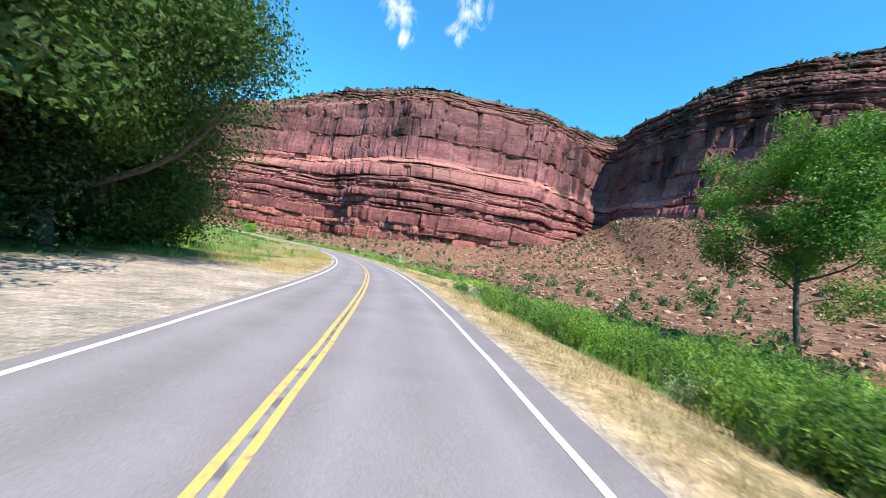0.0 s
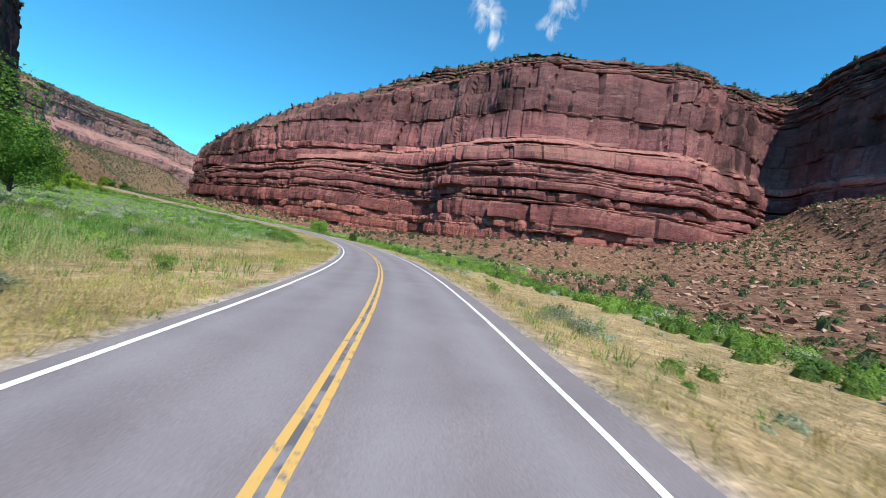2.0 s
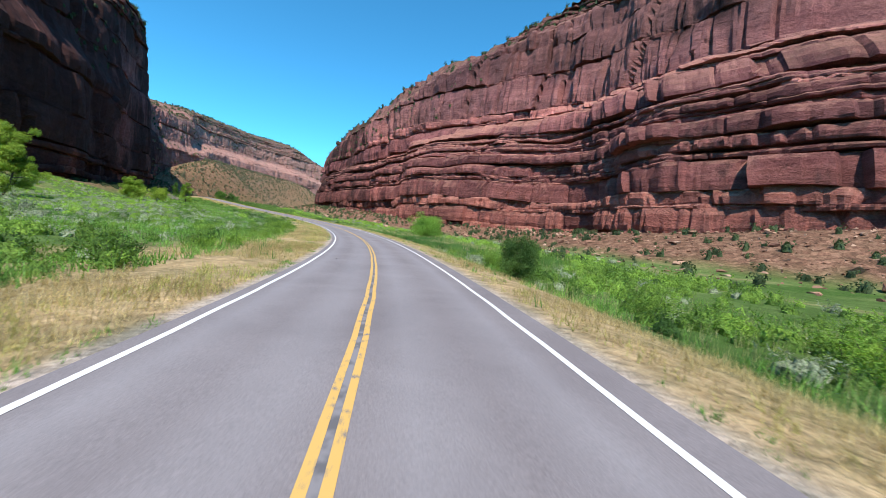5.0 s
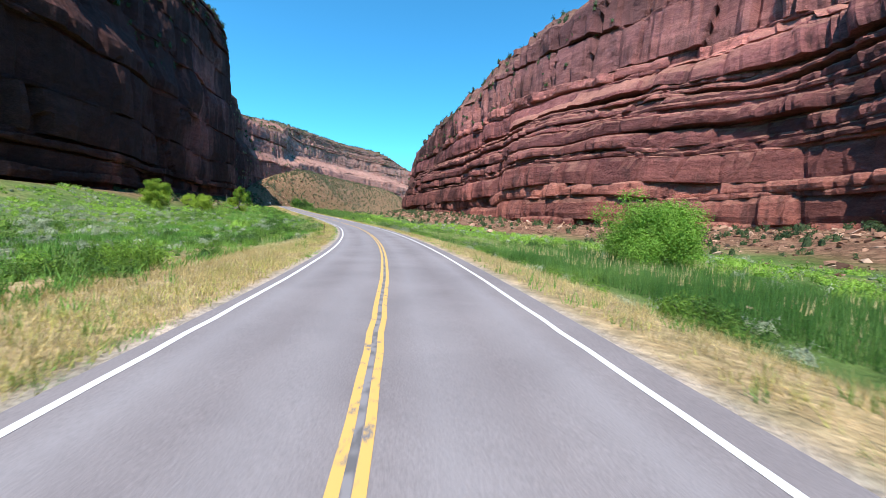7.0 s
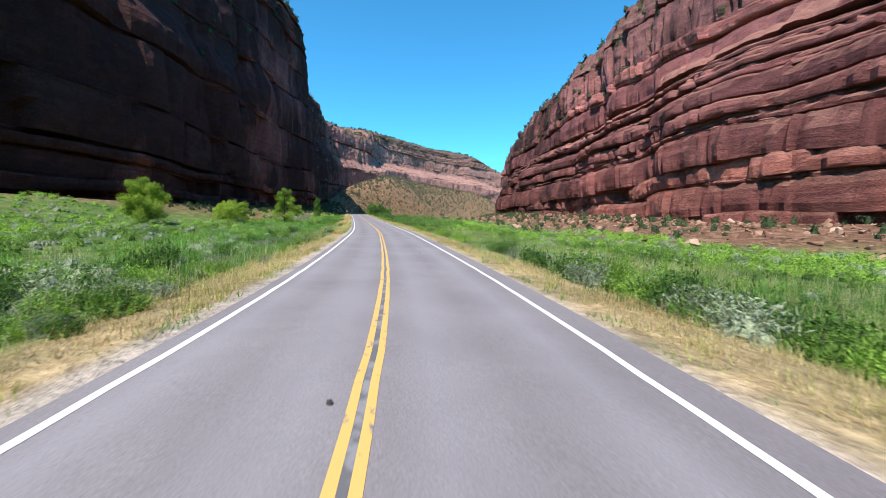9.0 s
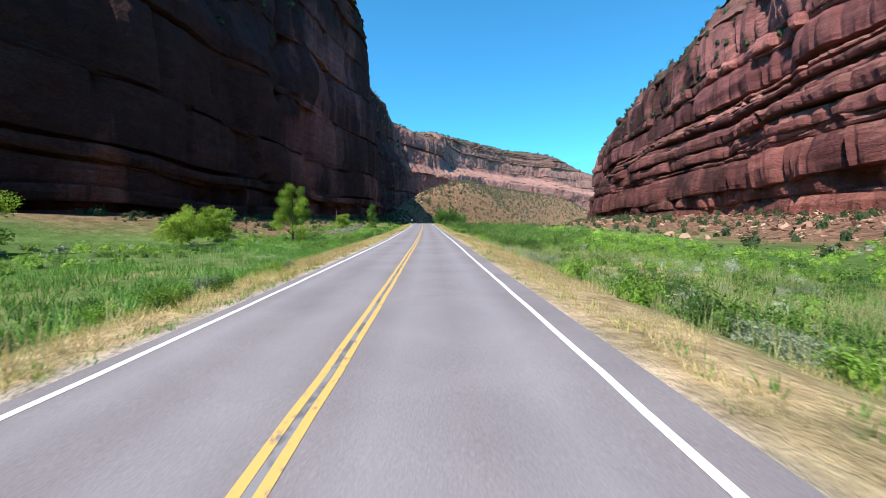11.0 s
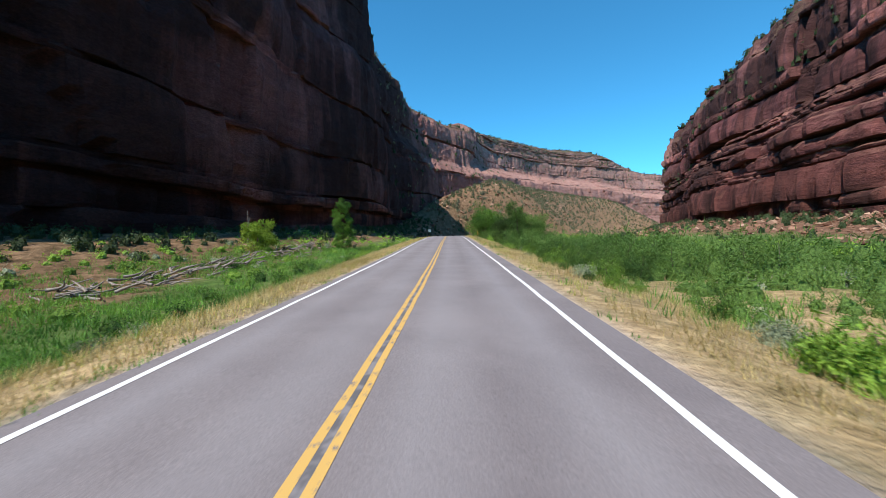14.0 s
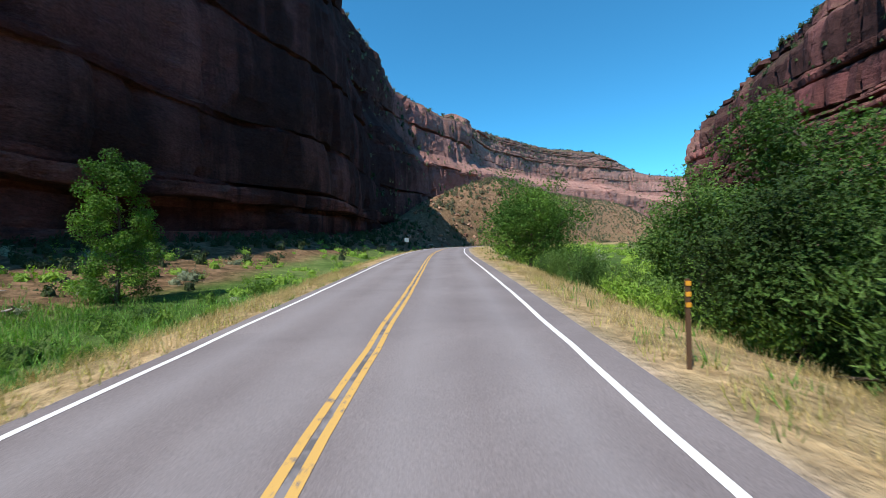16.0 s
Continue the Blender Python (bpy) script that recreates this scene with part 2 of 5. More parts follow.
    fine = maths(n, l, "ADD", noise_tex(n, l, coords(n, l, (0.5, 0.5, 1.1)), 1.0, 8, 0.72), maths(n, l, "MULTIPLY", grain, 0.4))
    fine = maths(n, l, "ADD", fine, maths(n, l, "MULTIPLY", chunk.outputs[1], 0.5))
    bump(n, l, b, fine, 1.0, 1.5)
    return m


def soil():
    """Valley floor: tan dust and dry stalks with green ground cover, redder and stonier under the cliffs."""
    m, n, l, b = material("valley_soil", 0.95, 0.1)
    big = noise_tex(n, l, coords(n, l), 0.06, 5, 0.65, 0.5)
    fine = noise_tex(n, l, coords(n, l), 2.3, 6, 0.7)
    c = ramp(n, l, big, [(0.38, (0.065, 0.13, 0.03)), (0.55, (0.12, 0.185, 0.06)), (0.7, (0.24, 0.23, 0.11))])
    vc = n.new("ShaderNodeVertexColor")
    vc.layer_name = "stony"
    stones = n.new("ShaderNodeTexVoronoi")
    stones.inputs["Scale"].default_value = 0.9
    l.new(coords(n, l), stones.inputs["Vector"])
    bit = n.new("ShaderNodeSeparateColor")
    l.new(stones.outputs["Color"], bit.inputs[0])
    rub = mix(n, l, 0.5, ramp(n, l, bit.outputs[0], [(0.0, (0.07, 0.036, 0.027)), (0.5, (0.19, 0.104, 0.074)), (1.0, (0.36, 0.22, 0.158))]), ramp(n, l, fine, [(0.35, (0.10, 0.052, 0.04)), (0.65, (0.28, 0.162, 0.115))]))
    c = mix(n, l, vc.outputs[0], c, rub)
    vd = n.new("ShaderNodeVertexColor")
    vd.layer_name = "verge"
    c = mix(n, l, vd.outputs[0], c, ramp(n, l, fine, [(0.3, (0.31, 0.225, 0.125)), (0.7, (0.52, 0.40, 0.245))]))
    ve = n.new("ShaderNodeVertexColor")
    ve.layer_name = "gravel"
    c = mix(n, l, ve.outputs[0], c, ramp(n, l, noise_tex(n, l, coords(n, l), 9.0, 5, 0.8), [(0.3, (0.28, 0.235, 0.21)), (0.7, (0.58, 0.50, 0.455))]))
    mid = noise_tex(n, l, coords(n, l), 0.55, 5, 0.7)
    c = mix(n, l, 0.8, c, ramp(n, l, mid, [(0.32, (0.5, 0.55, 0.45)), (0.68, (1.4, 1.3, 1.2))]), "MULTIPLY")
    c = mix(n, l, 0.6, c, ramp(n, l, fine, [(0.3, (0.65, 0.65, 0.62)), (0.7, (1.25, 1.25, 1.25))]), "MULTIPLY")
    l.new(c, b.inputs["Base Color"])
    hump = maths(n, l, "ADD", fine, maths(n, l, "MULTIPLY", noise_tex(n, l, coords(n, l), 0.7, 5, 0.7), 1.5))
    bump(n, l, b, hump, 1.0, 0.22)
    return m


def asphalt():
    m, n, l, b = material("asphalt", 0.85, 0.3)
    grit = noise_tex(n, l, coords(n, l), 38.0, 3, 0.8)
    blot = noise_tex(n, l, coords(n, l), 0.35, 5, 0.6, 0.4)
    c = ramp(n, l, blot, [(0.3, (0.172, 0.150, 0.156)), (0.7, (0.228, 0.202, 0.208))])
    c = mix(n, l, 0.8, c, ramp(n, l, grit, [(0.25, (0.55, 0.55, 0.55)), (0.75, (1.45, 1.45, 1.45))]), "MULTIPLY")
    track = n.new("ShaderNodeVertexColor")
    track.layer_name = "tracks"
    c = mix(n, l, maths(n, l, "MULTIPLY", track.outputs[0], 0.3), c, (0.33, 0.315, 0.335))
    l.new(c, b.inputs["Base Color"])
    bump(n, l, b, grit, 0.5, 0.01)
    return m


def line_paint(name, colour, worn):
    m, n, l, b = material(name, 0.7, 0.3)
    chip = noise_tex(n, l, coords(n, l), 5.0, 7, 0.75)
    c = mix(n, l, ramp(n, l, chip, [(worn, (0, 0, 0)), (worn + 0.07, (1, 1, 1))]), colour, (0.17, 0.16, 0.17))
    l.new(c, b.inputs["Base Color"])
    return m


ROCK, SOIL, ASPHALT = sandstone(), soil(), asphalt()
WHITE = line_paint("white_line_paint", (0.74, 0.74, 0.75), 0.64)
YELLOW = line_paint("yellow_line_paint", (0.60, 0.37, 0.11), 0.56)

# ================= plan =================
# the road's middle line: x, y, z
ROAD = [(6, -170, 1.3), (4, -120, 1.0), (2, -60, 0.5), (-1.1, -0.1, 0.0), (-8.8, 45.7, -0.6), (-24.5, 88.9, -1.11), (-48.0, 129.3, -1.58), (-78.5, 165.5, -1.92),
        (-114.0, 195.6, -1.83), (-149.8, 217.4, -1.38), (-185.4, 232.8, -0.53), (-222.2, 245.5, 0.52), (-259.6, 257.5, 1.81), (-295.8, 269.1, 3.26),
        (-330, 279.9, 4.7), (-365, 291.0, 5.8), (-398, 305, 6.3), (-430, 327, 6.5), (-460, 360, 6.6), (-485, 402, 6.6), (-512, 452, 6.6), (-545, 512, 6.6), (-585, 580, 6.6), (-630, 650, 6.6), (-680, 740, 6.6), (-720, 840, 6.6)]
RS, RP = spline(ROAD, 1.0)
RT = np.gradient(RP[:, :2], axis=0)
RT /= np.linalg.norm(RT, axis=1)[:, None]
RN = np.stack([RT[:, 1], -RT[:, 0]], 1)  # to the right of the way
S0 = RS[np.argmin(np.abs(RP[:, 1]) + 1e3 * (RP[:, 0] < -30))]  # the walk's start along the road
# slight drift of the painted middle line: arc length, metres to the right
DRIFT = [(-200, 0.0), (0, 0.02), (24, -0.216), (50, -0.212), (65, -0.047), (67, -0.025), (82, 0.233), (96, 0.221), (130, 0.166), (174, 0.083), (176, 0.08), (221, 0.031), (237, 0.041), (262, 0.094), (279, 0.16), (294, -0.22), (300, -0.25), (330, -0.234), (356, -0.206), (358, -0.199), (369, -0.093), (409, -0.011), (410, -0.005), (421, 0.034), (424, 0.014), (434, -0.071), (436, -0.103), (446, -0.165), (458, -0.245), (460, -0.25), (520, -0.193), (700, 0.0)]
_k = np.exp(-0.5 * (np.arange(-24, 25) / 7.0) ** 2)
_d = np.interp(RS - S0, [q[0] for q in DRIFT], [q[1] for q in DRIFT])
_d = np.convolve(np.pad(_d, 24, mode="edge"), _k / _k.sum(), "valid")
RP[:, :2] += RN * _d[:, None]
LEFT_LINE, RIGHT_LINE, LEFT_EDGE, RIGHT_EDGE = -3.15, 3.5, -3.5, 4.14


# how the width of the right and the left lane varies: arc length, metres
LANE = [(-200, -0.05), (0, -0.05), (35, -0.12), (65, -0.08), (174, -0.13), (237, -0.1), (279, 0), (356, 0.16), (409, 0.08), (700, 0.08)]
LEFT_LANE = [(-200, 0.1), (150, 0.1), (237, 0.05), (262, 0.15), (279, 0.22), (310, 0.15), (357, 0.05), (409, -0.07), (434, -0.12), (458, -0.28), (700, -0.28)]


def bank(s):
    """Cross fall in the bend: metres up for each metre to the right."""
    return 0.028 * (1 - smooth(230, 330, np.asarray(s) - S0))


# cliff foot and rim, station by station: foot x, y, z, rim x, y, z
NORTH = [(330, 20, 8, 420, 30, 190), (300, 120, 8, 380, 130, 200), (262, 200, 48, 322, 240, 209), (200, 270, 60, 226, 300, 191), (166, 345, 66, 188, 386, 178),
         (150, 385, 56, 184, 474, 186), (104, 322, 32, 116, 428, 172), (66, 288, 22, 90, 398, 168), (34, 286, 15, 60, 392, 168), (-15, 272, 11, -35, 390, 172), (-65, 290, 6, -80, 398, 168),
         (-120, 336, 4, -125, 404, 161), (-180, 330, 3, -180, 406, 147), (-215, 338, 4, -232, 408, 134), (-245, 362, 6, -268, 412, 126), (-295, 388, 8, -310, 430, 120),
         (-365, 414, 10, -380, 468, 115), (-425, 446, 12, -436, 490, 107), (-500, 508, 14, -512, 540, 102), (-556, 556, 14, -575, 585, 80), (-600, 640, 14, -570, 690, 84), (-640, 760, 14, -600, 790, 90)]
SOUTH = [(-150, -120, 6, -210, -130, 90), (-178, -20, 6, -225, -40, 100), (-200, 70, 6, -235, 40, 105), (-232, 148, 5, -254, 122, 112), (-281, 194, 5, -294, 172, 118), (-322, 219, 6, -334, 198, 118),
         (-350, 236, 7, -360, 219, 116), (-378, 250, 8, -386, 237, 134), (-420, 273, 10, -426, 262, 141), (-444, 284, 11, -450, 274, 138), (-468, 294, 13, -480, 282, 119), (-500, 312, 20, -520, 294, 115), (-536, 340, 36, -562, 322, 108),
         (-582, 396, 56, -618, 384, 113), (-660, 458, 64, -735, 430, 146), (-722, 530, 68, -800, 520, 154), (-768, 616, 68, -838, 610, 156), (-785, 700, 60, -842, 705, 152), (-775, 800, 14, -866, 810, 128), (-760, 920, 14, -850, 960, 126), (-690, 1040, 14, -770, 1120, 130)]
NORTH_FOOT = spline([r[:3] for r in NORTH], 3.0)[1]
SOUTH_FOOT = spline([r[:3] for r in SOUTH], 3.0)[1]


def near(points, x, y):
    """Index of and distance to the nearest of the points, for arrays of places."""
    x, y = np.ravel(x), np.ravel(y)
    best, idx = np.full(x.shape, 1e9), np.zeros(x.shape, int)
    for k in range(0, len(x), 4000):
        d = np.hypot(x[k:k + 4000, None] - points[None, :, 0], y[k:k + 4000, None] - points[None, :, 1])
        idx[k:k + 4000] = d.argmin(1)
        best[k:k + 4000] = d.min(1)
    return idx, best


def foot_level(foot, x, y):
    """Height of the cliff's foot as felt at a place, blended from the stretches nearby."""
    pts, out = foot[::2], np.zeros(len(x))
    for k in range(0, len(x), 4000):
        d2 = (x[k:k + 4000, None] - pts[None, :, 0]) ** 2 + (y[k:k + 4000, None] - pts[None, :, 1]) ** 2 + 9.0
        w = d2 ** -2
        out[k:k + 4000] = (w * pts[None, :, 2]).sum(1) / w.sum(1)
    return out


def road_place(x, y):
    """Arc length from the walk's start and offset to the right, for arrays of places."""
    i, _ = near(RP, x, y)
    dx, dy = np.ravel(x) - RP[i, 0], np.ravel(y) - RP[i, 1]
    return RS[i] - S0 + dx * RT[i, 0] + dy * RT[i, 1], dx * RN[i, 0] + dy * RN[i, 1]


def ground_z(x, y, s=None, u=None):
    x, y = np.ravel(np.asarray(x, float)), np.ravel(np.asarray(y, float))
    if s is None:
        s, u = road_place(x, y)
    zr = np.interp(s + S0, RS, RP[:, 2])
    b = bank(s + S0)
    over = np.where(u > 0, np.maximum(u - RIGHT_EDGE, 0), np.maximum(LEFT_EDGE - u, 0))
    edge = zr + b * np.clip(u, LEFT_EDGE - 0.6, RIGHT_EDGE + 0.6)
    drop_r = 1.3 + 0.5 * smooth(230, 330, s)
    drop_l = 0.1 + 0.35 * smooth(30, 60, s) + 0.9 * smooth(200, 300, s) + 0.5 * smooth(330, 420, s)
    drop = np.where(u > 0, drop_r * smooth(0.4, 9, over), drop_l * smooth(0.4, 8, over))
    z = edge - drop - 0.05 * smooth(-0.3, 0.2, over)
    z = z + smooth(2.0, 12.0, over) * (0.22 * fnoise(x / 7, y / 7, 5) + 0.35 * fnoise(x / 30, y / 30, 9, 2))
    # a long stony apron climbs to the bay in the sunlit wall
    z = z + 13.0 * smooth(24, 135, u) * smooth(165, 105, s)
    for foot, reach in ((NORTH_FOOT, 46.0 + 66.0 * smooth(20, 100, x)), (SOUTH_FOOT, 34.0 + 62.0 * smooth(-490, -575, x))):
        i, d = near(foot, x, y)
        w = smooth(reach, 0, d) ** 1.3
        w = w * smooth(5, 14, over)
        z = z + w * (foot_level(foot, x, y) - z) + w * (1 - w) * 2.6 * fnoise(x / 9, y / 9, 31)
    return z


# ================= ground =================
def build_ground():
    uu = np.concatenate([-np.geomspace(190, 14, 60), -np.linspace(13.5, 3.2, 26), np.linspace(-2.6, 3.4, 4), np.linspace(3.7, 14, 26), np.geomspace(14.6, 330, 90)])
    si = np.arange(20, len(RS) - 1, 4)
    S = np.repeat((RS[si] - S0)[:, None], len(uu), 1)
    U = np.repeat(uu[None], len(si), 0)
    U = np.where(U < -14, -14 + (U + 14) * (1 + 1.1 * smooth(430, 570, S)), U)
    X = RP[si, 0][:, None] + RN[si, 0][:, None] * U
    Y = RP[si, 1][:, None] + RN[si, 1][:, None] * U
    Z = ground_z(X, Y, S.ravel(), U.ravel())
    inside = (U.ravel() > LEFT_EDGE + 0.3) & (U.ravel() < RIGHT_EDGE - 0.3)
    Z = Z - 0.12 * inside
    verts = np.stack([X.ravel(), Y.ravel(), Z], 1)
    faces = grid_faces(len(si), len(uu))
    # wide skirt to the horizon
    ring = len(verts)
    a = np.linspace(0, 2 * np.pi, 49)[:-1]
    far = [np.stack([-200 + r * np.cos(a), 250 + r * np.sin(a), np.full(48, z)], 1) for r, z in ((1, -9.0), (900, -9.0), (4500, -9.0))]
    verts = np.vstack([verts] + far)
    extra = []
    for k in range(2):
        for i in range(48):
            j = (i + 1) % 48
            extra.append((ring + 48 * k + i, ring + 48 * k + j, ring + 48 * (k + 1) + j, ring + 48 * (k + 1) + i))
    faces = np.vstack([faces, np.array(extra)])
    me = mesh_from("ground", verts, faces, True, [SOIL])
    s, u = S.ravel(), U.ravel()
    _, dn = near(NORTH_FOOT, X, Y)
    _, ds = near(SOUTH_FOOT, X, Y)
    wob = 6 * fnoise(X.ravel() / 11, Y.ravel() / 11, 3)
    stony = np.maximum(np.maximum(np.maximum(smooth(44, 26, dn + wob), smooth(10, 50, X.ravel() + wob) * smooth(24, 34, u)), smooth(23, 29, u + 0.5 * wob) * smooth(165, 120, s)), (0.8 + 0.2 * smooth(-490, -560, X.ravel())) * smooth(26, 8, ds + 14 * smooth(400, 360, s) + wob - 50 * smooth(-490, -575, X.ravel())))
    stony = np.maximum(stony, 0.85 * smooth(-17, -22, u + 0.5 * wob) * smooth(400, 425, s))
    over = np.maximum(u - RIGHT_EDGE, LEFT_EDGE - u)
    lim = 1 - 0.5 * (u < 0) * smooth(255, 275, s) * smooth(352, 338, s)
    verge = smooth(7, 2.5, over / lim + 2.2 * fnoise(X.ravel() / 6, Y.ravel() / 6, 8))
    dry_flat = smooth(19, 16, over + 3 * fnoise(X.ravel() / 12, Y.ravel() / 12, 18)) * (u > 0) * np.maximum(smooth(30, 45, s) * smooth(150, 120, s), smooth(346, 354, s) * smooth(440, 425, s))
    dry_left = smooth(11, 8, over + 3 * fnoise(X.ravel() / 9, Y.ravel() / 9, 19)) * (u < 0) * smooth(22, 30, s) * smooth(268, 240, s)
    verge = np.maximum(np.maximum(verge, dry_flat), np.maximum(dry_left, 0.3 * smooth(-490, -575, X.ravel()) * (u < 0) * stony))
    gravel = np.maximum(smooth(0.5, 0.15, over), smooth(-14, -10, u) * smooth(29, 21, s + 0.8 * (u + 6)) * (u < 0))
    for key, w in (("stony", stony), ("verge", verge), ("gravel", gravel)):
        lay = me.color_attributes.new(key, "FLOAT_COLOR", "POINT")
        col = np.zeros((len(verts), 4), np.float32)
        col[:len(w), :3] = w[:, None]
        col[:, 3] = 1
        lay.data.foreach_set("color", col.ravel())
    return tagged(new("ground", me), "sandy valley floor with dry verges and stony talus", "ground", kind="structure")


ground = build_ground()


# ================= road =================
def strip(name, u0, u1, lift, mat, s_from, s_to, nu=2, wobble=0.0, seed=0, tracks=False, lane=False):
    """A band of the road between two offsets, draped on its surface."""
    si = np.where((RS - S0 >= s_from) & (RS - S0 <= s_to))[0]
    uu = np.linspace(u0, u1, nu)
    U = np.repeat(uu[None], len(si), 0)
    if lane:
        U = U + np.interp(RS[si] - S0, [q[0] for q in LANE], [q[1] for q in LANE])[:, None] * (U > 3)
        U = U + np.interp(RS[si] - S0, [q[0] for q in LEFT_LANE], [q[1] for q in LEFT_LANE])[:, None] * (U < -3)
    if wobble:
        U = U + wobble * fnoise((RS[si] / 0.9)[:, None], uu[None] * 0 + seed, seed, 3)
    X = RP[si, 0][:, None] + RN[si, 0][:, None] * U
    Y = RP[si, 1][:, None] + RN[si, 1][:, None] * U
    Z = RP[si, 2][:, None] + bank(RS[si])[:, None] * U + lift
    v = np.stack([X.ravel(), Y.ravel(), Z.ravel()], 1)
    me = mesh_from(name, v, grid_faces(len(si), nu)[:, ::-1], True, [mat])
    if tracks:
        w = sum(np.exp(-((U - c) / 0.38) ** 2) for c in (-2.5, -0.85, 0.95, 2.6)).ravel()
        lay = me.color_attributes.new("tracks", "FLOAT_COLOR", "POINT")
        col = np.ones((len(v), 4), np.float32)
        col[:, :3] = w[:, None]
        lay.data.foreach_set("color", col.ravel())
    return new(name, me)


road = tagged(strip("road", LEFT_EDGE, RIGHT_EDGE, 0.0, ASPHALT, -150, 860, 17, 0.0, 0, True, True), "grey asphalt two-lane road with worn surface", "road", kind="structure")
for nm, a, w, m, lab in (("edge_line", LEFT_LINE, 0.12, WHITE, "white painted road edge line"), ("edge_line", RIGHT_LINE, 0.12, WHITE, "white painted road edge line"),
                         ("centre_line", -0.098, 0.108, YELLOW, "yellow painted centre line, one of a pair"), ("centre_line", 0.098, 0.108, YELLOW, "yellow painted centre line, one of a pair")):
    tagged(strip(nm, a - w / 2, a + w / 2, 0.006, m, -150, 860, 2, 0.022, 3, False, True), lab, "road marking", kind="structure")


SEAL, _n, _l, _b = material("dark_seal", 0.8, 0.3)
_f = noise_tex(_n, _l, coords(_n, _l), 2.6, 3, 0.6)
_l.new(ramp(_n, _l, _f, [(0.46, (0.22, 0.205, 0.215)), (0.56, (0.12, 0.114, 0.12))]), _b.inputs["Base Color"])
tagged(strip("centre_seal", -0.046, 0.046, 0.004, SEAL, -150, 860, 2, 0.01, 9), "dark sealed joint between the yellow lines", "road marking", kind="structure")


# ================= canyon walls =================
def beds_table(seed, total, massive):
    """Beds up a wall: bottom, thickness, how far out, block width, how deep it may be undercut, tone, whether massive."""
    r = np.random.RandomState(seed)
    z, out, soft = -24.0, [], False
    while z < total:
        thick = massive[0] < z < massive[1]
        if soft:
            h, prot, wide, cut = r.uniform(0.6, 2.2), -0.3, r.uniform(2.5, 7), r.uniform(2.4, 6.5)
        elif thick:
            h, prot, wide, cut = r.uniform(11, 24), r.normal(0, 0.6), r.uniform(7, 16), 0.0
        elif z >= massive[1]:
            h, prot, wide, cut = r.uniform(1.2, 4.2), r.normal(0, 1.5), r.uniform(2.5, 7), r.uniform(0, 1.5)
        else:
            h = r.uniform(*((1.3, 3.0), (3.0, 6.0), (6.5, 12.0))[r.choice(3, p=(0.38, 0.36, 0.26))])
            prot, wide, cut = r.normal(0.2, 1.5), r.uniform(3, 9) + 0.8 * h, r.uniform(0, 2.5) * (r.rand() < 0.3)
        out.append((z, h, prot, wide, cut, r.rand(), float(thick and not soft)))
        z += h
        soft = not soft and r.rand() < 0.62
    return np.array(out)


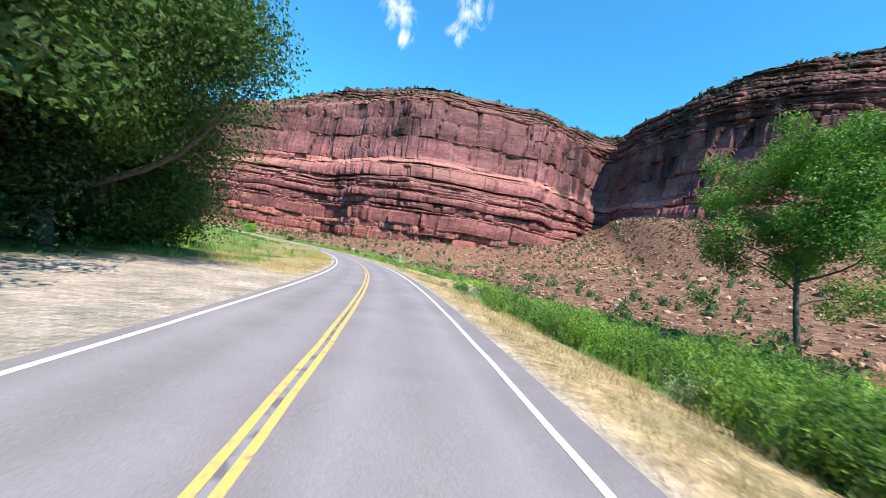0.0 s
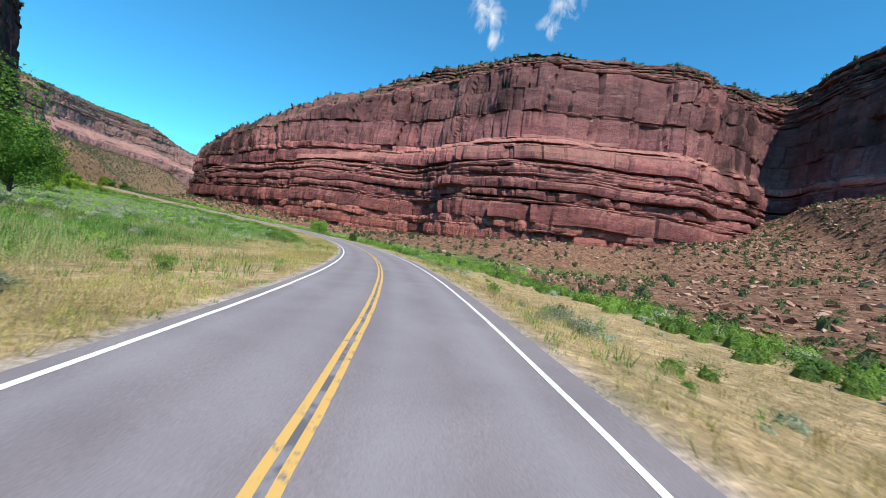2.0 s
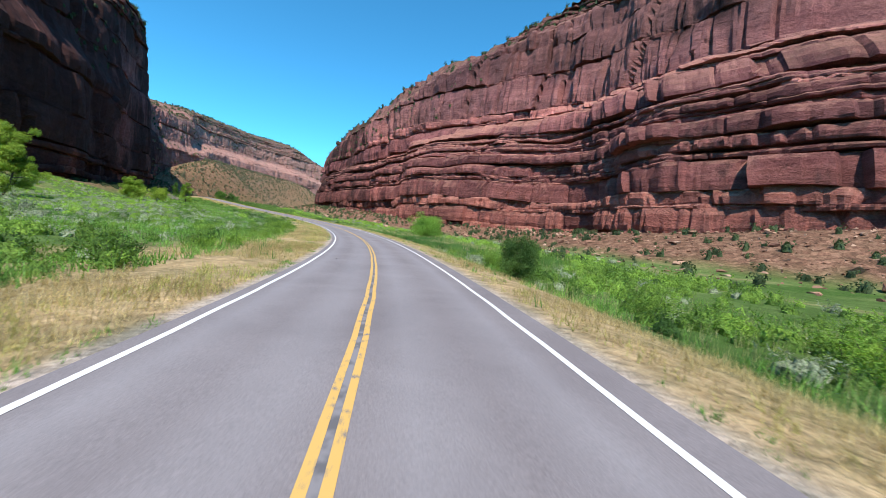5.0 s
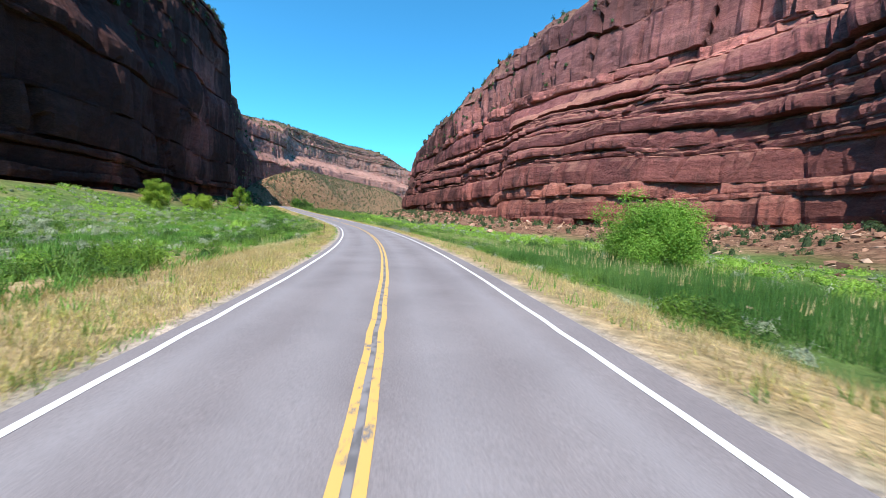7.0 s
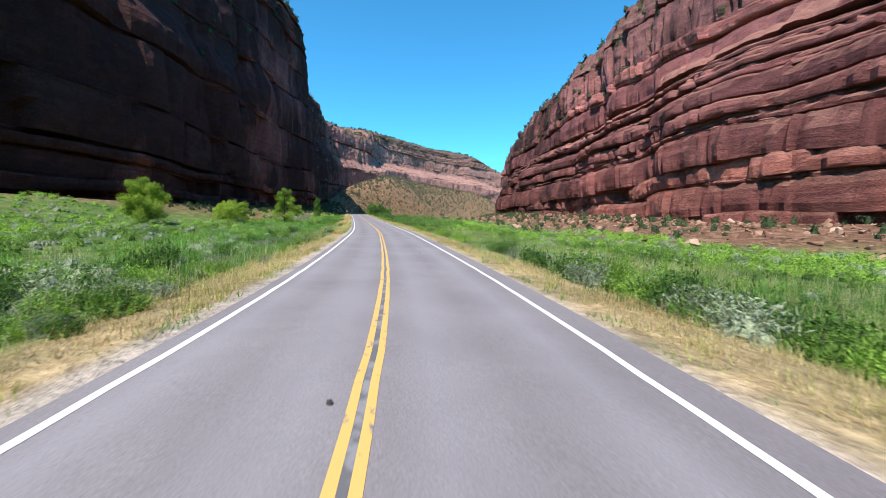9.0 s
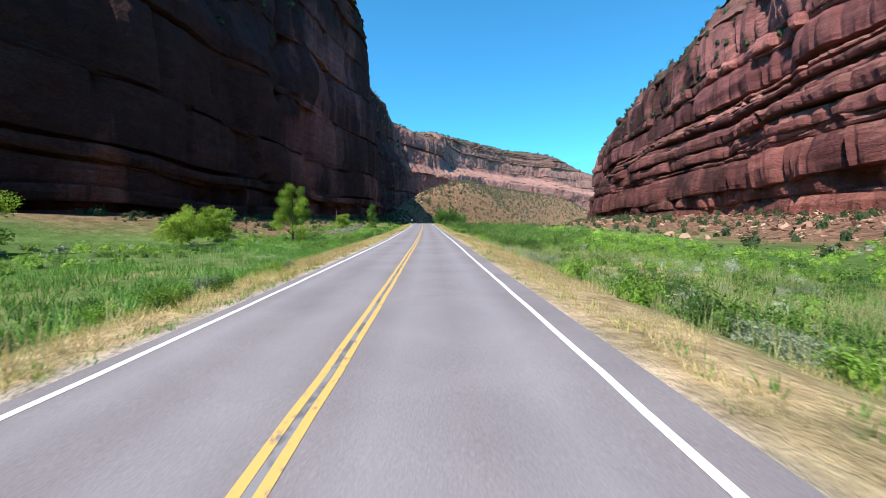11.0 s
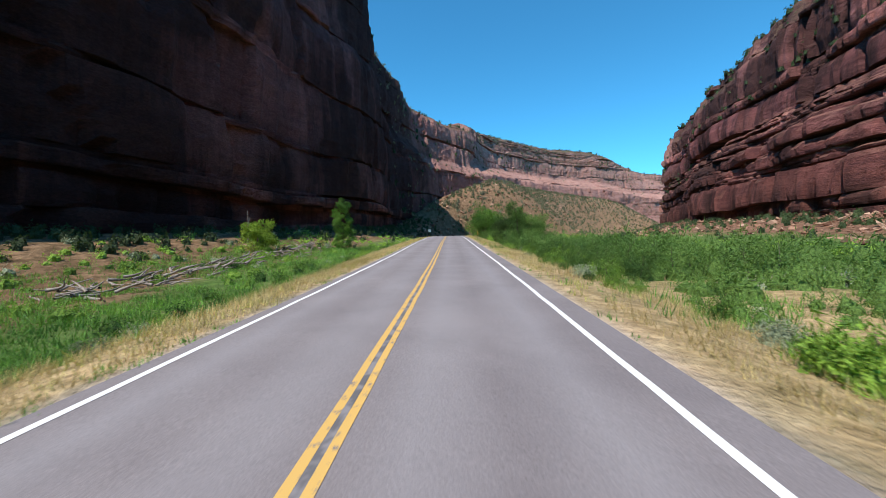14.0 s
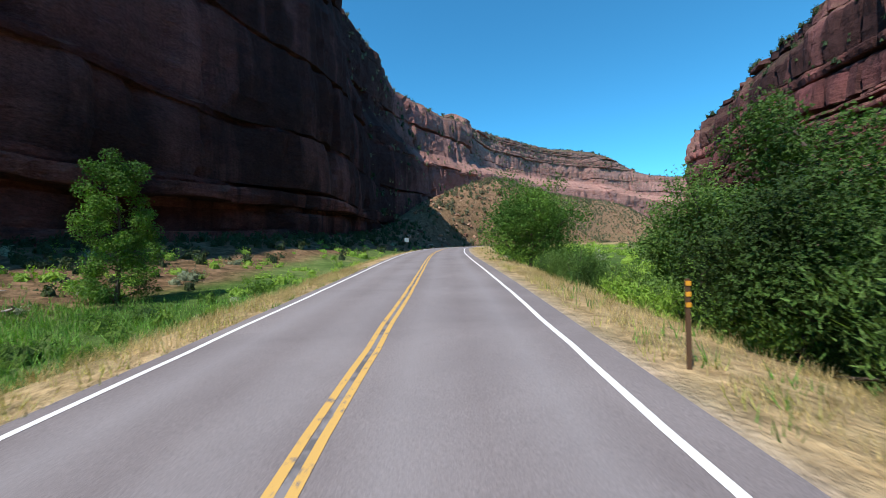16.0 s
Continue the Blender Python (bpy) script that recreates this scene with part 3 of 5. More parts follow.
def cliff(name, stations, profile, side, seed, step, dip, massive, rough, facet, stain_shade_x, stain_shade_w, label):
    """A bedded rock wall of ledges, undercuts and blocks. profile: set-back and height fractions; side: +1 if the valley lies to the right of the run."""
    ss, st = spline(stations, step)
    F, Rm = st[:, :3], st[:, 3:]
    pf = np.array(profile, float)
    tang = np.gradient(F[:, :2], axis=0)
    k = 9
    pad = np.pad(tang, ((k, k), (0, 0)), mode="edge")
    tang = np.stack([np.convolve(pad[:, c], np.ones(2 * k + 1) / (2 * k + 1), "valid") for c in (0, 1)], 1)
    tang /= np.linalg.norm(tang, axis=1)[:, None]
    out = np.stack([tang[:, 1], -tang[:, 0]], 1) * side
    bt = beds_table(seed, 235, massive)
    nb = len(bt)
    # bed floors wander along the wall, so that beds swell and pinch out
    zb = bt[None, :, 0] - dip * ss[:, None] + 1.7 * fnoise(ss[:, None] / 75, bt[None, :, 0] / 60, seed + 4, 3) + 1.5 * fnoise(ss[:, None] / 26, bt[None, :, 0] / 5, seed + 5, 2)
    zb = np.maximum.accumulate(zb, axis=1)
    zb = np.hstack([zb, zb[:, -1:] + 4])
    bi, frac = [], []
    for k in range(nb):
        n = 3 if bt[k, 1] < 2 else 5 if bt[k, 1] < 7 else int(bt[k, 1] / 2.2) + 1
        bi += [k] * n
        frac += list(0.5 - 0.5 * np.cos(np.pi * np.linspace(0, 1, n))) if n < 6 else list(np.linspace(0, 1, n))
    bi, frac = np.array(bi), np.array(frac)
    rows = len(bi)
    zf = np.minimum(F[:, 2] - 10, 2)
    rim = Rm[:, 2] + 2.2 * fnoise(ss / 22, ss * 0, seed + 7, 4)
    # the rim follows the top of the bed that ends there
    near_bed = np.take_along_axis(zb, np.abs(zb - rim[:, None]).argmin(1)[:, None], 1)[:, 0]
    rim = rim + 0.6 * np.clip(near_bed - rim, -4, 4)
    Z = zb[:, bi] + (zb[:, bi + 1] - zb[:, bi]) * frac[None]
    last = np.clip((Z < rim[:, None]).sum(1) - 1, 1, rows - 1)
    Z = np.clip(Z, zf[:, None], rim[:, None])
    high = (Z - zf[:, None]) / (rim - zf)[:, None]
    S = ss[:, None] + 0 * Z
    B = bi[None] + 0 * S
    h, mass = bt[bi, 1][None], bt[bi, 6][None]
    back = np.interp(high, pf[:, 1], pf[:, 0])
    back = back + 0.06 * fnoise(S / 46, high * 3.0, seed + 2, 3) * (np.clip(high * (1 - high), 0, 1) * 4) ** 0.5
    X = F[:, 0][:, None] + (Rm[:, 0] - F[:, 0])[:, None] * back
    Y = F[:, 1][:, None] + (Rm[:, 1] - F[:, 1])[:, None] * back
    # each bed: how far it stands out, undercut in places, split in blocks with open joints
    prot = bt[bi, 2][None] * (0.7 + 1.1 * vnoise(S / 30, B * 3.7, seed + 1)) + 0.9 * fnoise(S / 13, B * 4.3, seed + 34, 2) - bt[bi, 4][None] * smooth(-0.25, 0.3, fnoise(S / 30, B * 7.9, seed + 33, 2))
    run = (S + hash01(B, B * 0 + seed) * 40 + 0.25 * (Z - zb[:, bi]) * (hash01(B, B * 0 + seed + 1) - 0.5)) / bt[bi, 3][None] + 0.75 * vnoise(S / 6, B * 5.1, seed + 3)
    cell = np.floor(run)
    fr = run - cell
    gap = np.minimum(fr, 1 - fr) * bt[bi, 3][None]
    one = hash01(B, cell, B * 0 + seed + 11)
    block = (one - 0.5) * np.clip(h * 0.5, 0.7, 2.6)
    block = block + (hash01(B, cell, B * 0 + seed + 12) - 0.5) * 0.34 * (fr - 0.5) * bt[bi, 3][None]
    gone = (hash01(B, cell, B * 0 + seed + 21) < 0.13) * np.clip(h * 0.7, 0.8, 2.6)
    joint = -np.clip(0.22 * h, 0.5, 1.3) * smooth(1.0, 0.1, gap) * (hash01(B, cell, B * 0 + seed + 22) < 0.7)
    lip = -0.30 * np.minimum(h, 3.2) * smooth(0.3, 0.0, frac[None]) - 0.20 * np.minimum(h, 3.2) * smooth(0.75, 1.0, frac[None])
    small = np.floor(S / 2.6 + 0.6 * vnoise(S / 3, B * 2.3, seed + 17) + 9 * one)
    chip = 0.75 * (hash01(B * 3 + (frac[None] > 0.5), small, B * 0 + seed + 18) - 0.5)
    big = 3.6 * fnoise(S / 38, Z / 70, seed + 5, 4) + 0.9 * fnoise(S / 9, Z / 12, seed + 6, 3)
    # tall flat facets that meet in sharp corners, cut by chimneys
    col = (S + 0.12 * Z) / 17 + 0.8 * vnoise(S / 30, Z / 55, seed + 12)
    cc = np.floor(col)
    zone = smooth(-0.3, 0.2, mass - 0.5) * 0.75 + 0.25
    slab = zone * facet * (4.4 * (hash01(cc, cc * 0 + seed + 13) - 0.5) + 8.0 * (hash01(cc, cc * 0 + seed + 14) - 0.5) * (col - cc - 0.5))
    slab = slab - zone * facet * 2.2 * smooth(0.07, 0.0, np.minimum(col - cc, cc + 1 - col))
    fine = 0.4 * fnoise(S / 2.6, Z / 1.5, seed + 8, 2)
    D = rough * (prot + block - gone + joint + lip + chip) + big + slab + fine
    X = X + out[:, 0][:, None] * D
    Y = Y + out[:, 1][:, None] * D
    top = np.minimum(np.arange(rows)[None], last[:, None])
    X, Y, Z = (np.take_along_axis(q, top, 1) for q in (X, Y, Z))
    # ground behind the rim
    nk = 14
    tb = np.linspace(0.06, 1, nk) ** 1.3 * 170
    Xb = X[:, -1:] - out[:, 0][:, None] * tb
    Yb = Y[:, -1:] - out[:, 1][:, None] * tb
    Zb = Z[:, -1:] + tb[None] * 0.10 + 1.6 * fnoise(Xb / 14, Yb / 14, seed + 9)
    V = np.stack([np.hstack([X, Xb]), np.hstack([Y, Yb]), np.hstack([Z, Zb])], -1)
    f = grid_faces(*V.shape[:2])
    # drop the rows that lie beyond the rim or under the foot
    P = V.reshape(-1, 3)
    row = np.tile(np.arange(V.shape[1] - 1), len(ss) - 1)
    end = np.repeat(np.maximum(last[:-1], last[1:]), V.shape[1] - 1)
    f = f[((row < end) | (row >= rows - 1)) & (P[f][:, :, 2].max(1) > np.repeat(zf[:-1], V.shape[1] - 1) + 1e-3)]
    me = mesh_from(name, P, f if side > 0 else f[:, ::-1], False, [ROCK])
    # how dark the rock is: water streaks, and wall shade painted in along x
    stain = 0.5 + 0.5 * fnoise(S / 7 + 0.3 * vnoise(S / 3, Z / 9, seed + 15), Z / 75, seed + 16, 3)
    stain_shade = np.interp(X, stain_shade_x, stain_shade_w)
    cover = smooth(-0.5, 0.6, fnoise(S / 60, Z / 40, seed + 17, 3) + stain_shade)
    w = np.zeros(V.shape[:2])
    w[:, :rows] = np.clip(stain * cover * (0.35 + 0.3 * mass + 0.75 * smooth(-0.68, -0.3, stain_shade) + 0.6 * smooth(0.1, 0.9, stain_shade)), 0, 1)
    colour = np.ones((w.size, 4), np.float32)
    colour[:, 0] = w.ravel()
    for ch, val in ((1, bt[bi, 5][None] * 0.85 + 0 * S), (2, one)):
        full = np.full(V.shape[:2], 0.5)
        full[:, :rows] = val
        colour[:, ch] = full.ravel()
    me.color_attributes.new("varnish_shade", "FLOAT_COLOR", "POINT").data.foreach_set("color", colour.ravel())
    # paler stone colour towards the far wall; purple skin on the massive beds; dry earth behind the rims
    skin = np.zeros((w.size, 4), np.float32)
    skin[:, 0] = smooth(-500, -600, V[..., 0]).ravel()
    full = np.zeros(V.shape[:2])
    full[:, :rows] = mass * smooth(-0.5, 0.3, fnoise(S / 40, Z / 30, seed + 19, 3) + 0.3)
    skin[:, 1] = full.ravel()
    full[:, :rows] = smooth(0.84, 0.93, high)
    full[:, rows:] = 1
    skin[:, 2] = full.ravel()
    me.color_attributes.new("skin", "FLOAT_COLOR", "POINT").data.foreach_set("color", skin.ravel())
    ob = tagged(new(name, me), label, "cliff", kind="structure")
    return ob, V, rows, last


NORTH_PROFILE = [(0, 0), (0.04, 0.10), (0.14, 0.24), (0.24, 0.36), (0.36, 0.45), (0.52, 0.50), (0.59, 0.70), (0.66, 0.85), (0.84, 0.90), (1, 1)]
SOUTH_PROFILE = [(0, 0), (0.14, 0.08), (0.20, 0.30), (0.26, 0.54), (0.58, 0.64), (0.64, 0.80), (0.70, 0.94), (1, 1)]
# last two number lists: by x, how much streaking and painted wall shade
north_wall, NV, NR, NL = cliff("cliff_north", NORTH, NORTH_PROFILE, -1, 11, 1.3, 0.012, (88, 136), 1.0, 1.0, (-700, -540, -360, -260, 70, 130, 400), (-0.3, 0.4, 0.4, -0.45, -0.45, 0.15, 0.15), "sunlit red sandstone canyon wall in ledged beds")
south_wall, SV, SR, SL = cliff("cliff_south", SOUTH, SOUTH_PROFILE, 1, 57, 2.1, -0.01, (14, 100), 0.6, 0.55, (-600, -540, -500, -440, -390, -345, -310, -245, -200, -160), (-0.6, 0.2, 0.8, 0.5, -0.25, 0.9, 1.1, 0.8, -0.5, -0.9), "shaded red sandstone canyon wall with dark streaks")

# ================= plants, rocks and small things: shared makers =================
def leaf_material(name, low, high, glow, through_light=0.26):
    """Leaf: light through the blade as well as off it, tone by plant and by patch."""
    m, n, l, b = material(name, 0.55, 0.3)
    info = n.new("ShaderNodeObjectInfo")
    patch = noise_tex(n, l, coords(n, l), 1.7, 3, 0.6)
    f = maths(n, l, "ADD", maths(n, l, "MULTIPLY", info.outputs["Random"], 0.5), maths(n, l, "MULTIPLY", patch, 0.6))
    wide = noise_tex(n, l, coords(n, l), 0.16, 2, 0.5)
    f = maths(n, l, "ADD", f, maths(n, l, "MULTIPLY", maths(n, l, "SUBTRACT", wide, 0.5), 1.4))
    c = ramp(n, l, f, [(0.2, low), (0.75, high)])
    speck = noise_tex(n, l, coords(n, l), 11.0, 3, 0.75)
    c = mix(n, l, 0.9, c, ramp(n, l, speck, [(0.36, (0.42, 0.45, 0.4)), (0.52, (1.1, 1.1, 1.05)), (0.68, (1.7, 1.65, 1.5))]), "MULTIPLY")
    l.new(c, b.inputs["Base Color"])
    bump(n, l, b, speck, 0.9, 0.12)
    tr = n.new("ShaderNodeBsdfTranslucent")
    l.new(mix(n, l, 1.0, c, glow, "MULTIPLY"), tr.inputs["Color"])
    mx = n.new("ShaderNodeMixShader")
    mx.inputs[0].default_value = through_light
    l.new(b.outputs[0], mx.inputs[1])
    l.new(tr.outputs[0], mx.inputs[2])
    l.new(mx.outputs[0], n["Material Output"].inputs["Surface"])
    return m


def bark():
    m, n, l, b = material("bark", 0.95, 0.1)
    f = noise_tex(n, l, coords(n, l, (6, 6, 1.2)), 1.5, 5, 0.7)
    l.new(ramp(n, l, f, [(0.3, (0.035, 0.027, 0.022)), (0.7, (0.17, 0.14, 0.115))]), b.inputs["Base Color"])
    bump(n, l, b, f, 0.9, 0.05)
    return m


def boulder_stone():
    m, n, l, b = material("boulder_sandstone", 0.93, 0.12)
    info = n.new("ShaderNodeObjectInfo")
    isl = n.new("ShaderNodeNewGeometry")
    f = maths(n, l, "FRACT", maths(n, l, "ADD", info.outputs["Random"], isl.outputs["Random Per Island"]))
    c = ramp(n, l, f, [(0.0, (0.12, 0.06, 0.045)), (0.35, (0.26, 0.14, 0.096)), (0.7, (0.39, 0.23, 0.158)), (1.0, (0.52, 0.35, 0.26))])
    g = noise_tex(n, l, coords(n, l, (1, 1, 2.5)), 2.2, 6, 0.7)
    l.new(mix(n, l, 0.7, c, ramp(n, l, g, [(0.3, (0.6, 0.58, 0.56)), (0.7, (1.25, 1.25, 1.22))]), "MULTIPLY"), b.inputs["Base Color"])
    bump(n, l, b, g, 0.8, 0.12)
    return m


LEAF_GREEN = leaf_material("shrub_leaf", (0.045, 0.105, 0.02), (0.26, 0.42, 0.065), (1.2, 1.5, 0.5))
LEAF_DARK = leaf_material("juniper_leaf", (0.032, 0.058, 0.022), (0.09, 0.13, 0.05), (1.0, 1.2, 0.6))
LEAF_SAGE = leaf_material("sagebrush_leaf", (0.15, 0.19, 0.12), (0.40, 0.45, 0.31), (1.0, 1.1, 0.8))
# cottonwood leaf, darkened: the canopy's deep shade is in this colour
LEAF_TREE_SHADE = leaf_material("cottonwood_leaf", (0.008, 0.024, 0.005), (0.06, 0.125, 0.02), (1.3, 1.5, 0.45), 0.13)
LEAF_WILLOW = leaf_material("willow_leaf", (0.04, 0.095, 0.02), (0.14, 0.245, 0.06), (1.1, 1.4, 0.5))
LEAF_MID = leaf_material("box_elder_leaf", (0.05, 0.13, 0.02), (0.2, 0.36, 0.055), (1.1, 1.4, 0.5))
LEAF_LIME = leaf_material("young_cottonwood_leaf", (0.11, 0.2, 0.02), (0.34, 0.46, 0.065), (1.3, 1.4, 0.4))
LEAF_OLIVE = leaf_material("dusty_scrub_leaf", (0.085, 0.09, 0.05), (0.22, 0.215, 0.14), (1.0, 1.1, 0.7))
GRASS_DRY = leaf_material("dry_grass", (0.40, 0.31, 0.14), (0.68, 0.57, 0.30), (1.1, 1.0, 0.7))
GRASS_GREEN = leaf_material("green_grass", (0.07, 0.175, 0.035), (0.21, 0.40, 0.085), (1.2, 1.4, 0.5))
GRASS_PALE = leaf_material("pale_grass", (0.17, 0.23, 0.07), (0.45, 0.45, 0.22), (1.1, 1.2, 0.6))
GRASS_VERGE = leaf_material("verge_grass", (0.24, 0.24, 0.06), (0.50, 0.47, 0.17), (1.1, 1.2, 0.6))
REED_LEAF = leaf_material("reed_leaf", (0.09, 0.2, 0.05), (0.26, 0.40, 0.13), (1.0, 1.4, 0.6), 0.4)
BARK, STONE = bark(), boulder_stone()


def leaf_cloud(r, centres, radii, count, length, width, up=0.35, shell=0.45, squash=0.85, flat=False):
    """Many small pointed leaves in and on a set of rounded clumps. Returns verts and four-cornered faces."""
    centres, radii = np.asarray(centres, float), np.asarray(radii, float)
    p = radii ** 2 / np.sum(radii ** 2)
    k = r.choice(len(radii), count, p=p)
    d = r.normal(size=(count, 3))
    d /= np.linalg.norm(d, axis=1)[:, None]
    rad = radii[k] * r.uniform(0.12, 1, count) ** shell * (1 + 0.07 * r.normal(size=count))
    c = centres[k] + d * rad[:, None] * np.array([1, 1, squash])
    nrm = d * 0.8 + r.normal(size=(count, 3)) * 0.7 + np.array([0, 0, up])
    nrm /= np.linalg.norm(nrm, axis=1)[:, None]
    a = np.cross(nrm, r.normal(size=(count, 3)))
    a /= np.linalg.norm(a, axis=1)[:, None] + 1e-9
    b = np.cross(nrm, a)
    L = (length * r.uniform(0.6, 1.35, count))[:, None]
    W = (width * r.uniform(0.6, 1.35, count))[:, None]
    if flat:
        v = np.stack([c - a * L / 2 - b * W / 2, c + b * W / 2 - a * L / 2, c + a * L / 2], 1).reshape(-1, 3)
        return v, np.arange(count * 3).reshape(-1, 3)
    fold = nrm * L * 0.12
    v = np.stack([c - a * L / 2, c + b * W / 2 - fold, c + a * L / 2, c - b * W / 2 - fold], 1).reshape(-1, 3)
    return v, np.arange(count * 4).reshape(-1, 4)


def tube(path, radii, sides=7):
    """A tapered limb along a path. Returns verts and faces."""
    path, radii = np.asarray(path, float), np.asarray(radii, float)
    t = np.gradient(path, axis=0)
    t /= np.linalg.norm(t, axis=1)[:, None]
    ref = np.where(np.abs(t[:, 2:3]) < 0.9, np.array([[0, 0, 1.0]]), np.array([[1.0, 0, 0]]))
    a = np.cross(t, ref)
    a /= np.linalg.norm(a, axis=1)[:, None]
    b = np.cross(t, a)
    ang = np.linspace(0, 2 * np.pi, sides, endpoint=False)
    v = path[:, None] + radii[:, None, None] * (np.cos(ang)[None, :, None] * a[:, None] + np.sin(ang)[None, :, None] * b[:, None])
    n = len(path)
    f = []
    for i in range(n - 1):
        for j in range(sides):
            f.append((i * sides + j, i * sides + (j + 1) % sides, (i + 1) * sides + (j + 1) % sides, (i + 1) * sides + j))
    return v.reshape(-1, 3), np.array(f)


def joined(pieces):
    """Joins (verts, faces) pieces whose faces have the same number of corners."""
    vs, fs, n = [], [], 0
    for v, f in pieces:
        vs.append(v)
        fs.append(f + n)
        n += len(v)
    return np.vstack(vs), np.vstack(fs)


def limb(r, start, end, r0, r1, bend=0.15, n=6):
    t = np.linspace(0, 1, n)[:, None]
    start, end = np.asarray(start, float), np.asarray(end, float)
    size = np.linalg.norm(end - start)
    p = start + (end - start) * t + np.sin(np.pi * t) * r.normal(size=3) * bend * size * np.array([1, 1, 0.3])
    return p, np.linspace(r0, r1, n)


def child(name, parent, v, f, mat, label="", flat=True):
    ob = new(name, mesh_from(name, v, f, not flat, [mat]))
    ob.parent = parent
    if label:
        ob["label"] = label
    return ob


def shoot_cloud(r, tall, wide, shoots, leaves, length, width, fan=0.75):
    """Narrow leaves along many upward shoots that fan out from the foot: a feathery bush."""
    az = r.uniform(0, 6.283, shoots)
    foot = wide * 0.35 * np.sqrt(r.rand(shoots))
    tilt = fan * np.sqrt(r.rand(shoots))
    reach = tall * r.uniform(0.55, 1.05, shoots) * (1 - 0.25 * tilt)
    d = np.stack([np.cos(az) * np.sin(tilt), np.sin(az) * np.sin(tilt), np.cos(tilt)], 1)
    b0 = np.stack([np.cos(az) * foot, np.sin(az) * foot, np.zeros(shoots)], 1)
    k = r.randint(0, shoots, leaves)
    f = r.uniform(0.02, 1.0, leaves) ** 0.62
    thick = wide * 0.26 * np.sin(np.pi * np.clip(0.12 + 0.88 * f, 0, 1)) + 0.02
    c = b0[k] + d[k] * (reach[k] * f)[:, None] + r.normal(size=(leaves, 3)) * thick[:, None] * np.array([1, 1, 0.6])
    c[:, 2] = np.abs(c[:, 2])
    a = d[k] * 0.7 + r.normal(size=(leaves, 3)) * 0.55 + np.array([0, 0, 0.25])
    a /= np.linalg.norm(a, axis=1)[:, None]
    b = np.cross(a, r.normal(size=(leaves, 3)))
    b /= np.linalg.norm(b, axis=1)[:, None] + 1e-9
    L = (length * r.uniform(0.6, 1.35, leaves))[:, None]
    W = (width * r.uniform(0.6, 1.35, leaves))[:, None]
    v = np.stack([c - a * L / 2 - b * W / 2, c - a * L / 2 + b * W / 2, c + a * L / 2], 1).reshape(-1, 3)
    return v, np.arange(leaves * 3).reshape(-1, 3)


def mound(r, tall, wide, lobes=3, around=9, up=4):
    """The dense inner mass of a bush: a few uneven, overlapping domes of triangles."""
    out = []
    for k in range(lobes):
        a, q = r.uniform(0, 6.283), wide * (0.36 * math.sqrt(r.rand()) if lobes > 1 else 0)
        rw, rh = wide * r.uniform(0.42, 0.62), tall * r.uniform(0.5, 0.84)
        th = np.linspace(0, 6.283, around, endpoint=False)[None] + r.uniform(0, 1, (up, 1))
        el = np.linspace(-0.1, 1.25, up)[:, None]
        bulge = r.uniform(0.72, 1.18, (up, around))
        v = np.stack([rw * np.cos(el) * np.cos(th) * bulge + q * math.cos(a), rw * np.cos(el) * np.sin(th) * bulge + q * math.sin(a), rh * np.sin(np.clip(el, -0.1, 1.57)) * bulge + 0 * th], -1).reshape(-1, 3)
        v = np.vstack([v, [[q * math.cos(a), q * math.sin(a), rh * 1.02]]])
        f = []
        for i in range(up - 1):
            for j in range(around):
                p, n = i * around + j, i * around + (j + 1) % around
                f += [(p, n, n + around), (p, n + around, p + around)]
        f += [((up - 1) * around + j, (up - 1) * around + (j + 1) % around, up * around) for j in range(around)]
        out.append((v, np.array(f)))
    return joined(out)


def rounded_leaves(r, tall, wide, lobes, leaves, length, width):
    """Leaves packed on a few rounded clumps: a hummocky bush."""
    ang, rad = r.uniform(0, 6.283, lobes), wide * np.sqrt(r.uniform(0, 0.5, lobes))
    c = np.stack([rad * np.cos(ang), rad * np.sin(ang), tall * r.uniform(0.22, 0.7, lobes) * (1 - 0.5 * (rad / wide) ** 2)], 1)
    v, f = leaf_cloud(r, c, wide * r.uniform(0.26, 0.46, lobes), leaves, length, width, 0.35, 0.25, 0.8, True)
    v[:, 2] = np.abs(v[:, 2])
    return v, f


def bush(seed, tall, wide, shoots, leaves, length, width, fan=0.75, feather=0.5):
    """A bush as one mesh: an inner mass, leaves on rounded clumps, and upright shoots."""
    r = np.random.RandomState(seed)
    k = int(leaves * feather)
    return joined([mound(r, tall * 0.66, wide * 0.86, 3 if leaves > 80 else 2, 8, 3), rounded_leaves(r, tall, wide, 9, leaves - k, length * 0.8, width * 1.3), shoot_cloud(r, tall, wide, shoots, k, length, width, fan)])


def make_shrub(name, seed, tall, wide, leaves, length, width, mat, label, category="shrub", group="", lobes=9):
    """A shrub: stems and foliage under an Empty at its foot."""
    r = np.random.RandomState(seed)
    half = leaves // 2
    v, f = joined([mound(r, tall * 0.66, wide * 0.8, 4, 10, 4), rounded_leaves(r, tall * 0.95, wide, 11, half, length * 0.7, width * 1.5), shoot_cloud(r, tall, wide, lobes, leaves - half, length, width)])
    tips = [(r.normal() * wide * 0.3, r.normal() * wide * 0.3, tall * r.uniform(0.5, 0.75)) for k in range(3)]
    top = tagged(new(name), label, category, group)
    child("foliage", top, v, f, mat)
    for tip in tips:
        child("stem", top, *tube(*limb(r, (0.03, 0.02, -0.2), tip, 0.025 * wide + 0.008, 0.006, 0.1, 4), sides=4), BARK)
    return top


